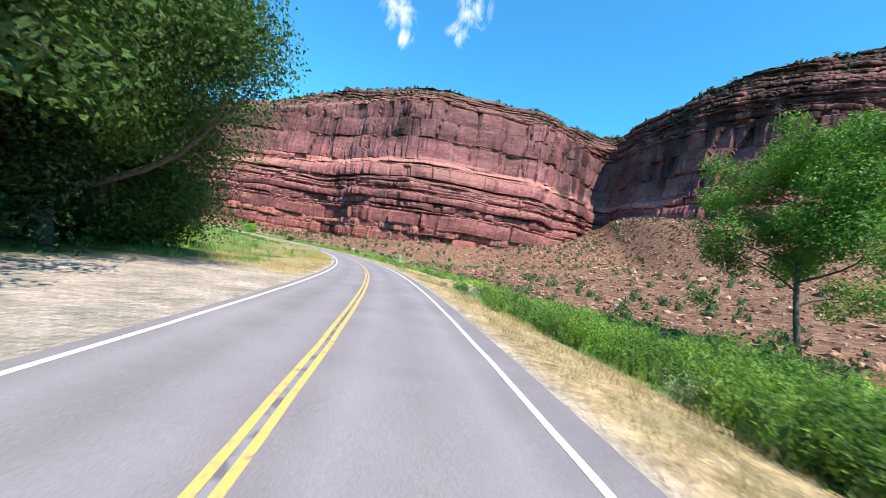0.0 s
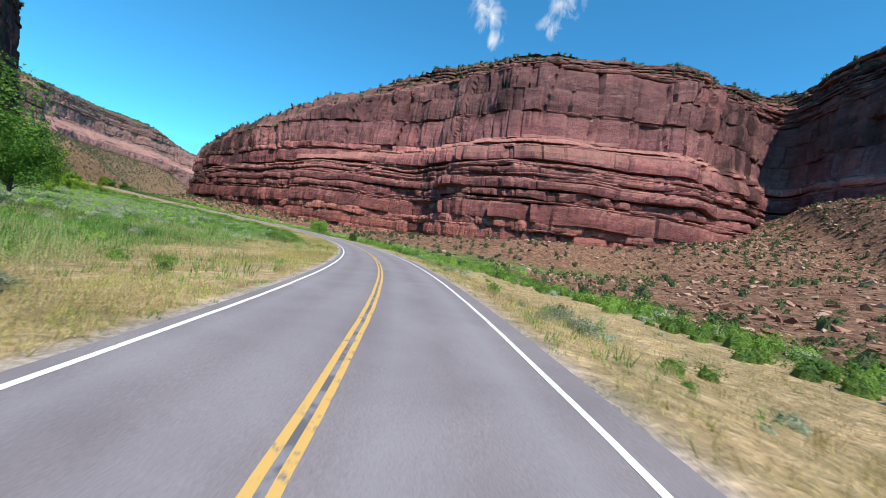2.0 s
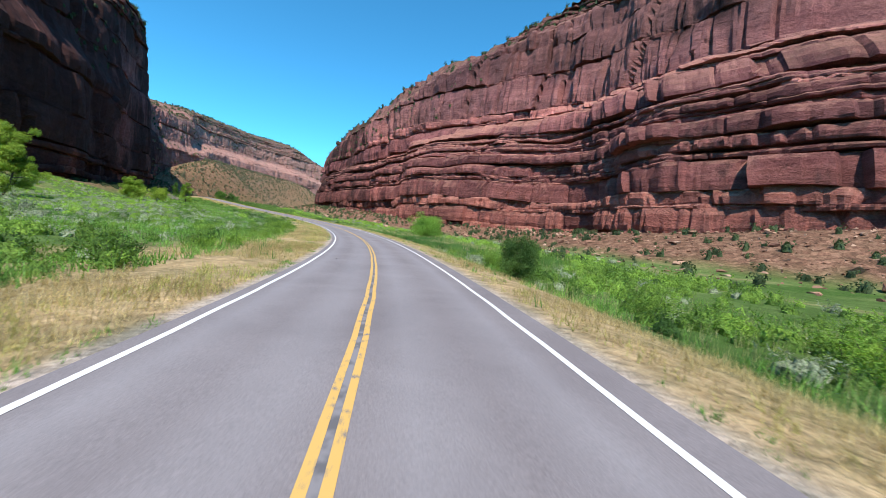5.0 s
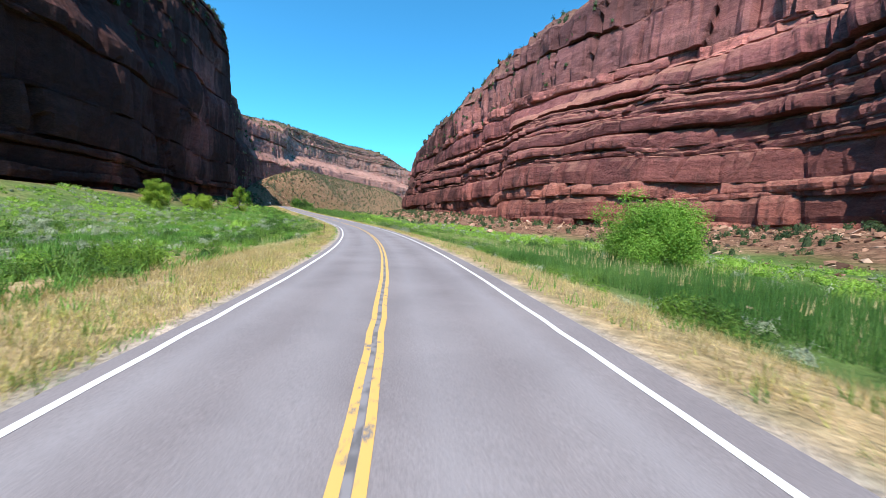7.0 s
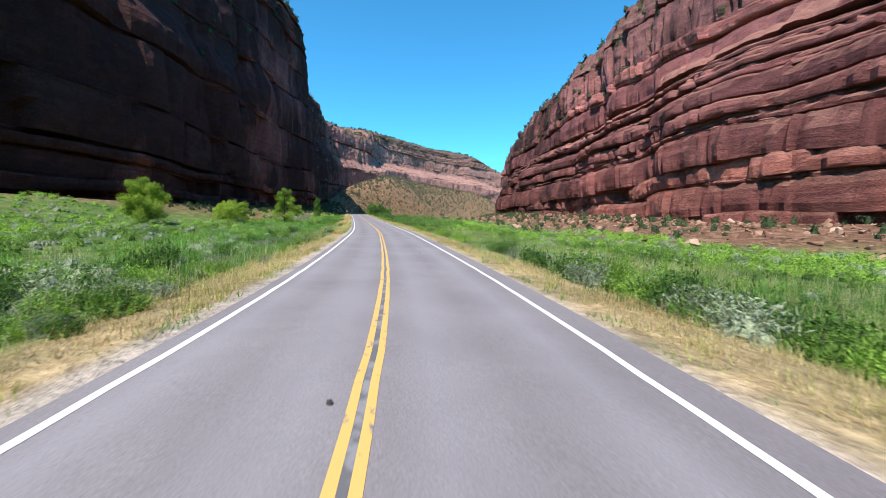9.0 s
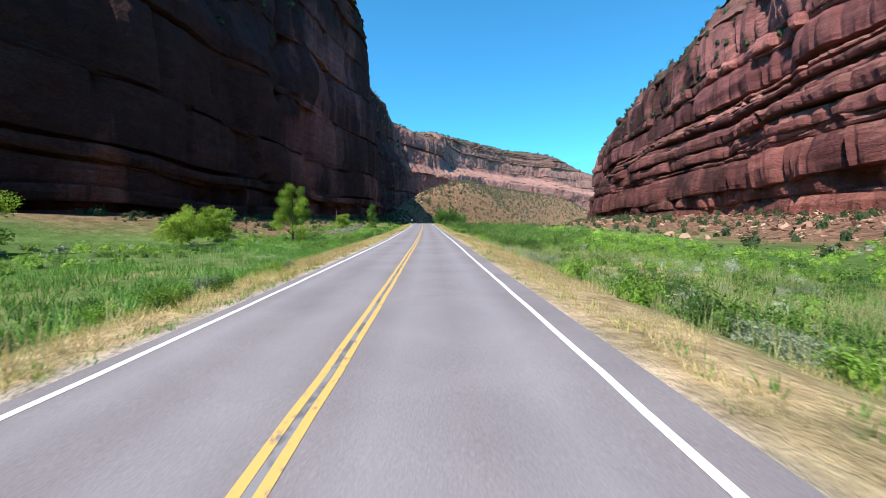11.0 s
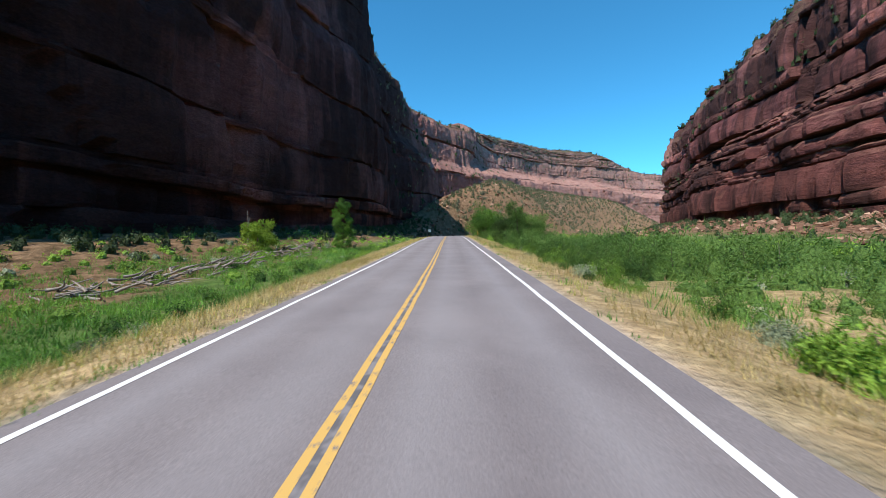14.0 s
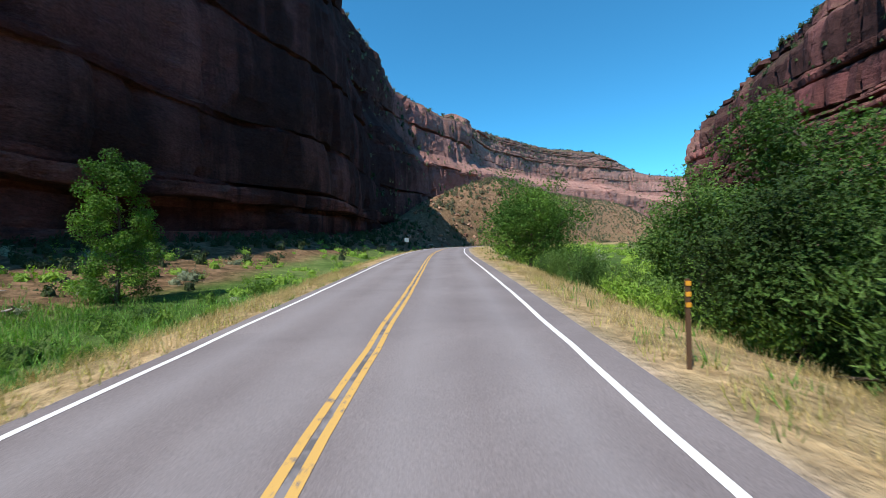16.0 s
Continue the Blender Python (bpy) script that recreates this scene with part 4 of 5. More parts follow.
def make_tree(name, seed, tall, crown_r, trunk_r, leaves, length, mat, label, lean=(0, 0), clear=0.28, limbs=9, clumps=26, gappy=0.24, squash=0.85):
    """A tree: tapered trunk, forking limbs and a crown of leaf clumps with gaps."""
    r = np.random.RandomState(seed)
    top = tagged(new(name), label, "tree")
    tip = np.array([lean[0], lean[1], tall * 0.86])
    tp, tr = limb(r, (0, 0, -0.3), tip, trunk_r, trunk_r * 0.18, 0.06, 9)
    child("trunk", top, *tube(tp, tr, 9), BARK, flat=False)
    br, cs, qs = [], [], []
    for k in range(limbs):
        h = clear + (0.9 - clear) * (k + r.uniform(0, 0.8)) / limbs
        i = np.clip(h * 8 / 0.86 * 0.86, 0, 7.99)
        base = tp[int(i)] + (tp[int(i) + 1] - tp[int(i)]) * (i % 1)
        az = k * 2.4 + r.uniform(-0.5, 0.5)
        rel = (h - clear) / (1 - clear)
        reach = crown_r * (0.95 - 0.55 * rel ** 1.6) * r.uniform(0.75, 1.1)
        end = base + np.array([math.cos(az) * reach, math.sin(az) * reach, reach * r.uniform(0.25, 0.8)])
        end[2] = min(end[2], tall * 0.97)
        lp, lr = limb(r, base, end, trunk_r * 0.42 * (1 - 0.5 * rel), trunk_r * 0.07, 0.12, 7)
        br.append(tube(lp, lr, 6))
        for w in range(2):
            a = lp[r.randint(2, 5)]
            e = a + (end - base) * r.uniform(0.25, 0.5) + r.normal(size=3) * crown_r * 0.25
            sp, sr = limb(r, a, e, trunk_r * 0.14, trunk_r * 0.04, 0.12, 5)
            br.append(tube(sp, sr, 5))
            cs.append(e)
            qs.append(crown_r * r.uniform(0.5, 1.0) * gappy * 1.25)
        cs.append(end)
        qs.append(crown_r * r.uniform(0.8, 1.25) * gappy * 1.25)
    for k in range(clumps):
        a = r.normal(size=3)
        a /= np.linalg.norm(a)
        zc = clear * tall + (tall * (1 - clear)) * 0.52
        cs.append(np.array([lean[0] * 0.6, lean[1] * 0.6, zc]) + a * np.array([crown_r * 0.78, crown_r * 0.78, tall * (1 - clear) * 0.42]) * r.uniform(0.55, 1.0))
        qs.append(crown_r * r.uniform(0.7, 1.3) * gappy)
    cs.append(tip)
    qs.append(crown_r * gappy)
    for k, piece in enumerate(br[::3]):
        child("limb", top, *joined(br[3 * k:3 * k + 3]), BARK, flat=False)
    child("crown", top, *leaf_cloud(r, cs, qs, int(leaves * 2.2), length * 0.82, length * 0.66, 0.4, 0.5, squash, True), mat)
    return top


def place(ob, x, y, z, turn, size):
    ob.matrix_basis = Matrix.Translation((x, y, z)) @ Matrix.Rotation(turn, 4, "Z") @ Matrix.Diagonal((size, size, size, 1))
    return ob


def copy_sized(ob, x, y, z, turn, size):
    c = copy_thing(ob, Matrix.Identity(4))
    return place(c, x, y, z, turn, size)


def at_road(s, u):
    """Places from arc length and offset to the right."""
    s, u = np.asarray(s, float) + S0, np.asarray(u, float)
    x = np.interp(s, RS, RP[:, 0]) + np.interp(s, RS, RN[:, 0]) * u
    y = np.interp(s, RS, RP[:, 1]) + np.interp(s, RS, RN[:, 1]) * u
    return x, y


def spread(shapes, x, y, z, size, turn, pick, stretch=None):
    """Many copies of a few shapes as one big mesh: verts and faces."""
    out = []
    for k, (v, f) in enumerate(shapes):
        m = np.where(pick == k)[0]
        if len(m) == 0:
            continue
        c, sn = np.cos(turn[m])[:, None], np.sin(turn[m])[:, None]
        sz = size[m][:, None]
        hz = sz if stretch is None else sz * stretch[m][:, None]
        px = (v[None, :, 0] * c - v[None, :, 1] * sn) * sz + x[m][:, None]
        py = (v[None, :, 0] * sn + v[None, :, 1] * c) * sz + y[m][:, None]
        pz = v[None, :, 2] * hz + z[m][:, None]
        V = np.stack([px, py, pz], -1).reshape(-1, 3)
        F = (f[None] + (np.arange(len(m)) * len(v))[:, None, None]).reshape(-1, f.shape[1])
        out.append((V, F))
    return joined(out)


RNG = np.random.RandomState(7)

# ---------------- shrubs along the road ----------------
# zones: from s, to s, from u, to u, how many, share of sage, smallest, largest
ZONES = [(-14, 28, 8.6, 16, 75, 0.12, 1.2, 2.3), (-14, 34, 16, 28, 110, 0.1, 1.0, 2.0), (34, 48, 12, 19, 34, 0.08, 1.1, 1.9), (222, 264, -13, -9.3, 26, 0.0, 0.9, 1.5), (284, 338, -19, -9, 70, 0.6, 1.0, 1.8), (258, 345, -9, -5.0, 150, 0.2, 0.35, 0.75), (256, 345, -14, -8.5, 150, 0.35, 0.5, 1.0), (40, 150, 5.6, 8, 34, 0.5, 0.25, 0.5), (345, 470, -8.5, -6, 70, 0.1, 0.3, 0.7), (395, 456, 6.6, 9.2, 60, 0.1, 0.4, 1.0), (280, 346, 7.8, 13, 90, 0.35, 0.9, 1.7), (205, 262, 9.2, 13.5, 70, 0.25, 0.5, 1.0), (462, 481, 7.6, 10, 26, 0.0, 1.4, 2.0), (26, 138, 18, 27, 330, 0.08, 0.8, 1.5), (22, 135, 6.3, 17, 95, 0.75, 0.45, 0.95), (135, 214, 10.5, 38, 420, 0.12, 0.8, 1.8),
         (205, 268, 25, 56, 260, 0.2, 0.9, 1.6), (205, 262, 8, 12, 26, 0.4, 0.5, 0.9), (262, 372, 9.0, 24, 430, 0.25, 0.5, 1.1), (262, 372, 24, 60, 800, 0.25, 0.8, 1.5),
         (372, 424, 11, 20, 150, 0.1, 0.8, 1.7), (352, 374, 8.5, 14.5, 46, 1.0, 0.6, 1.15), (424, 480, 9.0, 20, 200, 0.08, 1.2, 2.6), (366, 430, 20, 42, 320, 0.1, 1.1, 2.2), (430, 480, 20, 42, 240, 0.08, 1.4, 2.7), (2, 52, -42, -17, 150, 0.0, 1.2, 2.4), (480, 640, 9, 34, 200, 0.15, 1.2, 2.4),
         (46, 120, -90, -15, 520, 0.35, 0.6, 1.4), (50, 120, -15, -6, 34, 0.3, 0.35, 0.7), (118, 300, -14, -9.5, 170, 0.1, 0.6, 1.15), (118, 300, -28, -13, 700, 0.5, 0.5, 1.05), (118, 330, -115, -28, 2500, 0.62, 0.7, 1.3),
         (300, 380, -70, -24, 700, 0.3, 0.6, 1.3), (300, 380, -24, -8.5, 46, 0.2, 0.5, 0.8), (370, 500, -18, -8, 110, 0.05, 0.5, 1.25), (370, 500, -42, -20, 200, 0.15, 0.7, 1.5), (500, 640, -30, -8, 90, 0.1, 0.7, 1.7)]
sx, su, sage, ssize = [], [], [], []
for a, b, c, d, n, share, lo, hi in ZONES:
    sx.append(RNG.uniform(a, b, n))
    su.append(RNG.uniform(c, d, n))
    sage.append(RNG.rand(n) < share)
    ssize.append(RNG.uniform(lo, hi, n) * RNG.uniform(0.8, 1.15, n))
sx, su, sage, ssize = (np.concatenate(q) for q in (sx, su, sage, ssize))
ssize = np.where(sage, np.minimum(ssize, 1.25), ssize)
clump = fnoise(*[q / 13 for q in at_road(sx, su)], 41, 3)
keep = clump > -0.55
sx, su, sage, ssize, clump = sx[keep], su[keep], sage[keep], ssize[keep] * (0.85 + 0.35 * clump[keep]), clump[keep]
wet = (sx > 392) & (su > 0)
ssize = np.where(wet, ssize * np.clip(0.85 + 0.75 * fnoise(sx / 5, su / 5, 43, 2), 0.35, 1.4), ssize)
px, py = at_road(sx, su)
pz = ground_z(px, py, sx, su) - 0.05
close = (np.abs(su) < 19) & (sx < 480)
rank = np.where(close, np.abs(su) - 6 * ssize, 999)
order = np.argsort(rank)
chosen = np.zeros(len(sx), bool)
chosen[order[:560]] = rank[order[:560]] < 900
green_kinds = [make_shrub("shrub", 100 + k, 1.35, 0.85, 720, 0.18, 0.052, LEAF_GREEN, "bright green leafy shrub beside the road", group="green shrubs", lobes=30) for k in range(5)]
sage_kinds = [make_shrub("sagebrush", 140 + k, 1.05, 0.8, 900, 0.16, 0.034, LEAF_SAGE, "grey-green sagebrush on dry ground", group="sagebrush", lobes=34) for k in range(4)]
tall_kinds = [make_shrub("tall_shrub", 160 + k, 2.9, 1.6, 2700, 0.18, 0.048, LEAF_WILLOW if k < 2 else LEAF_GREEN, "tall dense green thicket shrub beside the road", group="tall shrubs", lobes=40) for k in range(4)]
used = set()
for i in np.where(chosen)[0]:
    tall = ssize[i] > 1.45 and not sage[i]
    kinds = sage_kinds if sage[i] else tall_kinds if tall else green_kinds
    k = int(RNG.randint(len(kinds)))
    if tall:
        k = k % 2 + (0 if sx[i] > 300 else 2)
    key = (bool(sage[i]), bool(tall), k)
    args = (px[i], py[i], pz[i], RNG.uniform(0, 6.28), ssize[i] / 2.1 if tall else ssize[i])
    if key in used:
        copy_sized(kinds[k], *args)
    else:
        place(kinds[k], *args)
        used.add(key)
for kinds, is_sage, tall in ((green_kinds, False, False), (sage_kinds, True, False), (tall_kinds, False, True)):
    for k, ob in enumerate(kinds):
        if (is_sage, tall, k) not in used:
            place(ob, *[float(q[0]) for q in at_road([450 + 4 * k], [15])], float(ground_z(*at_road([450 + 4 * k], [15]))[0]), 0.0, 1.0)
g_shapes = [bush(200 + k, 1.3, 0.95, 15, 150, 0.22, 0.06) for k in range(6)]
s_shapes = [bush(230 + k, 1.05, 0.9, 15, 150, 0.2, 0.045) for k in range(5)]
near_shapes = [bush(290 + k, 1.35, 0.9, 22, 300, 0.17, 0.045) for k in range(6)]
far_shapes = [bush(270 + k, 1.2, 1.0, 9, 74, 0.3, 0.085, 0.75, 0.45) for k in range(6)]
w_shapes = [bush(310 + k, 1.5, 0.9, 26, 170, 0.26, 0.045, 0.55, 0.8) for k in range(6)]
distant = (np.abs(su) > 34) | (sx > 480)
nearby = np.abs(su) < 15.5
for nm, mask, shapes, mat, lab in (("roadside_willows", ~chosen & ~sage & ~distant & nearby & wet, near_shapes, LEAF_WILLOW, "feathery green willows in a dense roadside band"), ("roadside_thicket", ~chosen & ~sage & ~distant & nearby & ~wet, near_shapes, LEAF_GREEN, "bright green shrubs in a dense roadside band"), ("willow_thicket", ~chosen & ~sage & ~distant & ~nearby & wet, w_shapes, LEAF_WILLOW, "tall feathery green willows beside the road"), ("green_thicket", ~chosen & ~sage & ~distant & ~nearby & ~wet, g_shapes, LEAF_GREEN, "dense green shrubs across the valley floor"), ("sage_flat", ~chosen & sage & ~distant, s_shapes, LEAF_SAGE, "grey-green sagebrush covering the flat"),
                                   ("distant_thicket", distant & ~sage, far_shapes, LEAF_GREEN, "green scrub filling the far flat"), ("distant_sage", distant & sage, far_shapes, LEAF_SAGE, "pale sagebrush filling the far flat")):
    m = np.where(mask)[0]
    V, F = spread(shapes, px[m], py[m], pz[m], ssize[m], RNG.uniform(0, 6.28, len(m)), RNG.randint(0, len(shapes), len(m)))
    tagged(new(nm, mesh_from(nm, V, F, False, [mat])), lab, "shrubs", kind="stuff")


# ---------------- grass ----------------
def tuft(seed, blades, tall, wide, width, lean=0.28):
    r = np.random.RandomState(seed)
    v = []
    for k in range(blades):
        a, q = r.uniform(0, 6.28), wide * math.sqrt(r.rand())
        base = np.array([q * math.cos(a), q * math.sin(a), -0.03])
        h = tall * r.uniform(0.55, 1.15)
        tip = base + np.array([r.normal() * lean * h, r.normal() * lean * h, h])
        side = np.array([math.cos(a + 1.3), math.sin(a + 1.3), 0]) * width
        v += [base - side, base + side, tip]
    return np.array(v), np.arange(len(v)).reshape(-1, 3)


def grass(name, zones, shapes, mat, label, lo, hi, seed, patchy, cell):
    r = np.random.RandomState(seed)
    s, u = [], []
    for a, b, c, d, per in zones:
        n = int((b - a) * abs(d - c) * per)
        s.append(r.uniform(a, b, n))
        u.append(r.uniform(c, d, n))
    s, u = np.concatenate(s), np.concatenate(u)
    x, y = at_road(s, u)
    k = fnoise(x / cell, y / cell, seed, 3) > patchy
    s, u, x, y = s[k], u[k], x[k], y[k]
    z = ground_z(x, y, s, u)
    V, F = spread(shapes, x, y, z, r.uniform(lo, hi, len(x)), r.uniform(0, 6.28, len(x)), r.randint(0, len(shapes), len(x)))
    return tagged(new(name, mesh_from(name, V, F, False, [mat])), label, "grass", kind="stuff")


dry = [tuft(300 + k, 10, 0.34, 0.28, 0.008) for k in range(6)]
grass("dry_grass", [(-10, 130, 4.9, 8.5, 7), (30, 135, 8.5, 18, 3.5), (130, 480, 4.9, 8.5, 8), (366, 430, 9, 20, 3), (24, 60, -14, -3.9, 7), (60, 250, -8.5, -3.9, 13), (60, 250, -11.5, -8.5, 6), (45, 120, -16, -11, 5), (250, 345, -5.6, -3.9, 8), (345, 480, -6.8, -3.9, 12), (480, 640, 5, 8, 2), (480, 640, -8, -4.6, 2)], dry, GRASS_DRY, "dry straw-coloured grass on the verge", 0.6, 1.25, 51, -0.35, 5)
green = [tuft(320 + k, 9, 0.36, 0.26, 0.017) for k in range(6)]
grass("green_grass", [(24, 40, -20, -8, 6), (36, 62, -30, -9, 4), (50, 250, -10, -4.4, 1.0), (250, 480, -24, -6.5, 4), (40, 480, 4.6, 9, 0.5), (370, 480, -34, -12, 2.2), (262, 372, 9, 30, 1.6), (120, 300, -40, -9, 1.6), (46, 120, -40, -14, 1.2), (120, 215, 9, 26, 1.2)], green, GRASS_GREEN, "green grass and weeds on the verge", 0.6, 1.4, 77, 0.05, 6)
weeds = [tuft(330 + k, 5, 0.5, 0.34, 0.03) for k in range(6)]
grass("green_weeds", [(118, 300, -26, -8.5, 3.2), (262, 424, 9.5, 24, 3.6), (46, 118, -28, -14, 2.4), (130, 215, 9.5, 24, 2.4), (380, 480, -32, -7.5, 3.6), (300, 380, -24, -7, 3.6), (-14, 40, 9, 22, 2.4)], weeds, GRASS_GREEN, "knee-high green weeds covering the flat", 0.6, 1.4, 79, -0.25, 7)
tall_grass = [tuft(333 + 50 * k, 7, 0.95, 0.4, 0.016, 0.16) for k in range(5)]
grass("tall_grass", [(46, 122, -45, -11, 3.0), (330, 372, 8, 24, 2.0), (262, 400, 10, 26, 3.0), (118, 215, 10, 24, 1.0), (250, 345, -9, -5.4, 2.0), (50, 120, -12, -6, 0.8), (300, 420, -24, -14, 0.5)], tall_grass, GRASS_PALE, "tall pale green grass going to seed", 0.4, 1.2, 87, -0.1, 6)
verge_tuft = [tuft(383 + k, 8, 0.26, 0.24, 0.011) for k in range(5)]
grass("verge_grass", [(48, 128, -7.5, -3.9, 9), (128, 345, -6.2, -3.8, 8), (345, 480, -5.0, -3.8, 4), (48, 480, 4.6, 5.6, 3)], verge_tuft, GRASS_VERGE, "yellow-green grass fringing the asphalt", 0.6, 1.4, 89, -0.25, 5)
edge_weed = [tuft(336 + k, 8, 0.14, 0.16, 0.014) for k in range(4)]
grass("edge_weeds", [(40, 480, 4.3, 4.7, 3), (40, 120, -4.1, -3.6, 4), (120, 340, -4.2, -3.6, 11), (340, 480, -4.1, -3.6, 6)], edge_weed, GRASS_GREEN, "small green weeds along the asphalt edge", 0.6, 1.5, 83, 0.0, 4)
reed = [tuft(340 + k, 10, 1.4, 0.4, 0.016, 0.11) for k in range(5)]
grass("reeds", [(196, 262, 13.0, 26, 6.0)], reed, REED_LEAF, "tall green reed bed in the ditch", 0.75, 1.1, 91, -0.7, 8)
heads = []
for k in range(4):
    r = np.random.RandomState(360 + k)
    heads.append(joined([(t[0] + np.array([0, 0, 0.95]), t[1]) for t in [tuft(370 + k, 5, 0.6, 0.45, 0.013, 0.1)]]))
grass("reed_plumes", [(196, 262, 13.0, 27, 0.9)], heads, GRASS_DRY, "straw-coloured plumes over the reeds", 0.8, 1.15, 93, -0.1, 8)


# ---------------- rocks on the talus ----------------
def rock_shape(seed, corners=13):
    r = np.random.RandomState(seed)
    bm = bmesh.new()
    pts = r.normal(size=(corners, 3))
    pts /= np.linalg.norm(pts, axis=1)[:, None]
    pts *= np.array([0.62, 0.5, 0.36]) * r.uniform(0.8, 1.15, (corners, 1))
    for p in pts:
        bm.verts.new(p)
    res = bmesh.ops.convex_hull(bm, input=bm.verts)
    bmesh.ops.triangulate(bm, faces=bm.faces)
    bm.verts.ensure_lookup_table()
    bm.verts.index_update()
    v = np.array([q.co[:] for q in bm.verts])
    f = np.array([[q.index for q in fc.verts] for fc in bm.faces])
    bm.free()
    return v, f


rocks = [rock_shape(400 + k) for k in range(10)]
rubble = [rock_shape(420 + k, 8) for k in range(10)]


def talus(foot, seed, count, reach, from_i, to_i):
    """Rocks strewn below a cliff's foot, thickest at the top."""
    r = np.random.RandomState(seed)
    i = r.randint(from_i, to_i, count)
    d = np.abs(r.normal(0, 0.5, count)) * reach * (1 + 0.6 * (foot[i, 0] > -70) * (foot is NORTH_FOOT))
    t = np.gradient(foot[:, :2], axis=0)
    t /= np.linalg.norm(t, axis=1)[:, None]
    side = 1 if foot is SOUTH_FOOT else -1
    x = foot[i, 0] + t[i, 1] * side * d + r.normal(0, 2, count)
    y = foot[i, 1] - t[i, 0] * side * d + r.normal(0, 2, count)
    size = np.minimum(0.6 * r.pareto(2.2, count) + 0.45, 2.8)
    return x, y, size


nx, ny, nsz = talus(NORTH_FOOT, 3, 9000, 40, 40, len(NORTH_FOOT) - 120)
mx_, my_, msz = talus(SOUTH_FOOT, 4, 6600, 70, 188, len(SOUTH_FOOT) - 60)
r = np.random.RandomState(5)
as_, au = r.uniform(-60, 150, 13000), 25 + 150 * r.rand(13000) ** 1.3
ax, ay = at_road(as_, au)
asz = np.minimum(0.4 * r.pareto(2.0, 13000) + 0.3, 1.1 + 0.016 * (au - 25))
bx, by = r.uniform(50, 225, 9000), r.uniform(170, 385, 9000)
bsz = np.minimum(0.6 * r.pareto(2.0, 9000) + 0.5, 3.0)
rx, ry, rs = np.concatenate([nx, mx_, ax, bx]), np.concatenate([ny, my_, ay, by]), np.concatenate([nsz, msz, asz, bsz])
rsr, rur = road_place(rx, ry)
ok = (np.abs(rur) > 16) & ((rur > 0) | (rsr > 470))
rx, ry, rs, rsr, rur = rx[ok], ry[ok], rs[ok], rsr[ok], rur[ok]
rz = ground_z(rx, ry, rsr, rur) + 0.08 * rs
big = np.argsort(-rs + 0.022 * np.abs(rur))[:280]
is_big = np.zeros(len(rs), bool)
is_big[big] = True
rock_mesh = [mesh_from("boulder", v, f, False, [STONE]) for v, f in rocks]
for i in np.where(is_big)[0]:
    ob = tagged(new("boulder", rock_mesh[int(RNG.randint(10))]), "angular red sandstone boulder fallen on the talus", "boulder", "talus boulders")
    ob.matrix_basis = pose(rx[i], ry[i], rz[i], RNG.uniform(-18, 18), RNG.uniform(-18, 18), RNG.uniform(0, 360)) @ Matrix.Diagonal((rs[i], rs[i], rs[i], 1))
m = np.where(~is_big)[0]
V, F = spread(rubble, rx[m], ry[m], rz[m], rs[m], RNG.uniform(0, 6.28, len(m)), RNG.randint(0, 10, len(m)), RNG.uniform(0.7, 1.4, len(m)))
tagged(new("talus_rocks", mesh_from("talus_rocks", V, F, False, [STONE])), "broken red and tan sandstone rubble", "rubble", kind="stuff")

# ---------------- scrub on the talus, the ledges and the rims ----------------
j_shapes = [bush(250 + k, 1.6, 0.8, 6, 44, 0.3, 0.14, 0.5, 0.15) for k in range(6)]


def scrub(name, x, y, z, lo, hi, mat, label, seed):
    r = np.random.RandomState(seed)
    far_off = np.abs(road_place(x, y)[1]) > 15
    x, y, z = x[far_off], y[far_off], z[far_off]
    n = len(x)
    V, F = spread(j_shapes, x, y, z, r.uniform(lo, hi, n), r.uniform(0, 6.28, n), r.randint(0, 6, n), r.uniform(0.7, 1.25, n))
    tagged(new(name, mesh_from(name, V, F, False, [mat])), label, "shrubs", kind="stuff")


for nm, wall_v, rows, last, seed, cnt in (("north_rim_scrub", NV, NR, NL, 61, 3000), ("south_rim_scrub", SV, SR, SL, 62, 1900)):
    r = np.random.RandomState(seed)
    i = r.randint(0, wall_v.shape[0], cnt)
    j = np.where(r.rand(cnt) < 0.6, rows + r.randint(-1, 4, cnt), last[i] - (r.rand(cnt) * np.where(wall_v[i, 0, 0] < -470, 60, 30)).astype(int))
    p = wall_v[i, j]
    scrub(nm, p[:, 0], p[:, 1], p[:, 2] - 0.2, 0.7, 3.0, LEAF_DARK, "dark juniper and scrub along the cliff rim", seed)
tx, ty, tz_ = talus(NORTH_FOOT, 9, 1500, 44, 40, len(NORTH_FOOT) - 40)
scrub("talus_scrub", tx, ty, ground_z(tx, ty) - 0.1, 0.7, 2.3, LEAF_DARK, "dusty green scrub among talus rocks", 63)
r = np.random.RandomState(16)
tx, ty = at_road(r.uniform(-50, 150, 620), 25 + 130 * r.rand(620) ** 1.3)
tx, ty = np.append(tx, r.uniform(50, 215, 330)), np.append(ty, r.uniform(170, 370, 330))
scrub("apron_scrub", tx, ty, ground_z(tx, ty) - 0.1, 0.5, 1.9, LEAF_DARK, "dusty dark scrub between rocks on the stony apron", 67)
tx, ty, tz_ = talus(SOUTH_FOOT, 12, 2800, 84, 205, len(SOUTH_FOOT) - 20)
scrub("far_slope_scrub", tx, ty, ground_z(tx, ty) - 0.1, 0.9, 2.8, LEAF_OLIVE, "pale grey-green scrub on the far slope", 64)

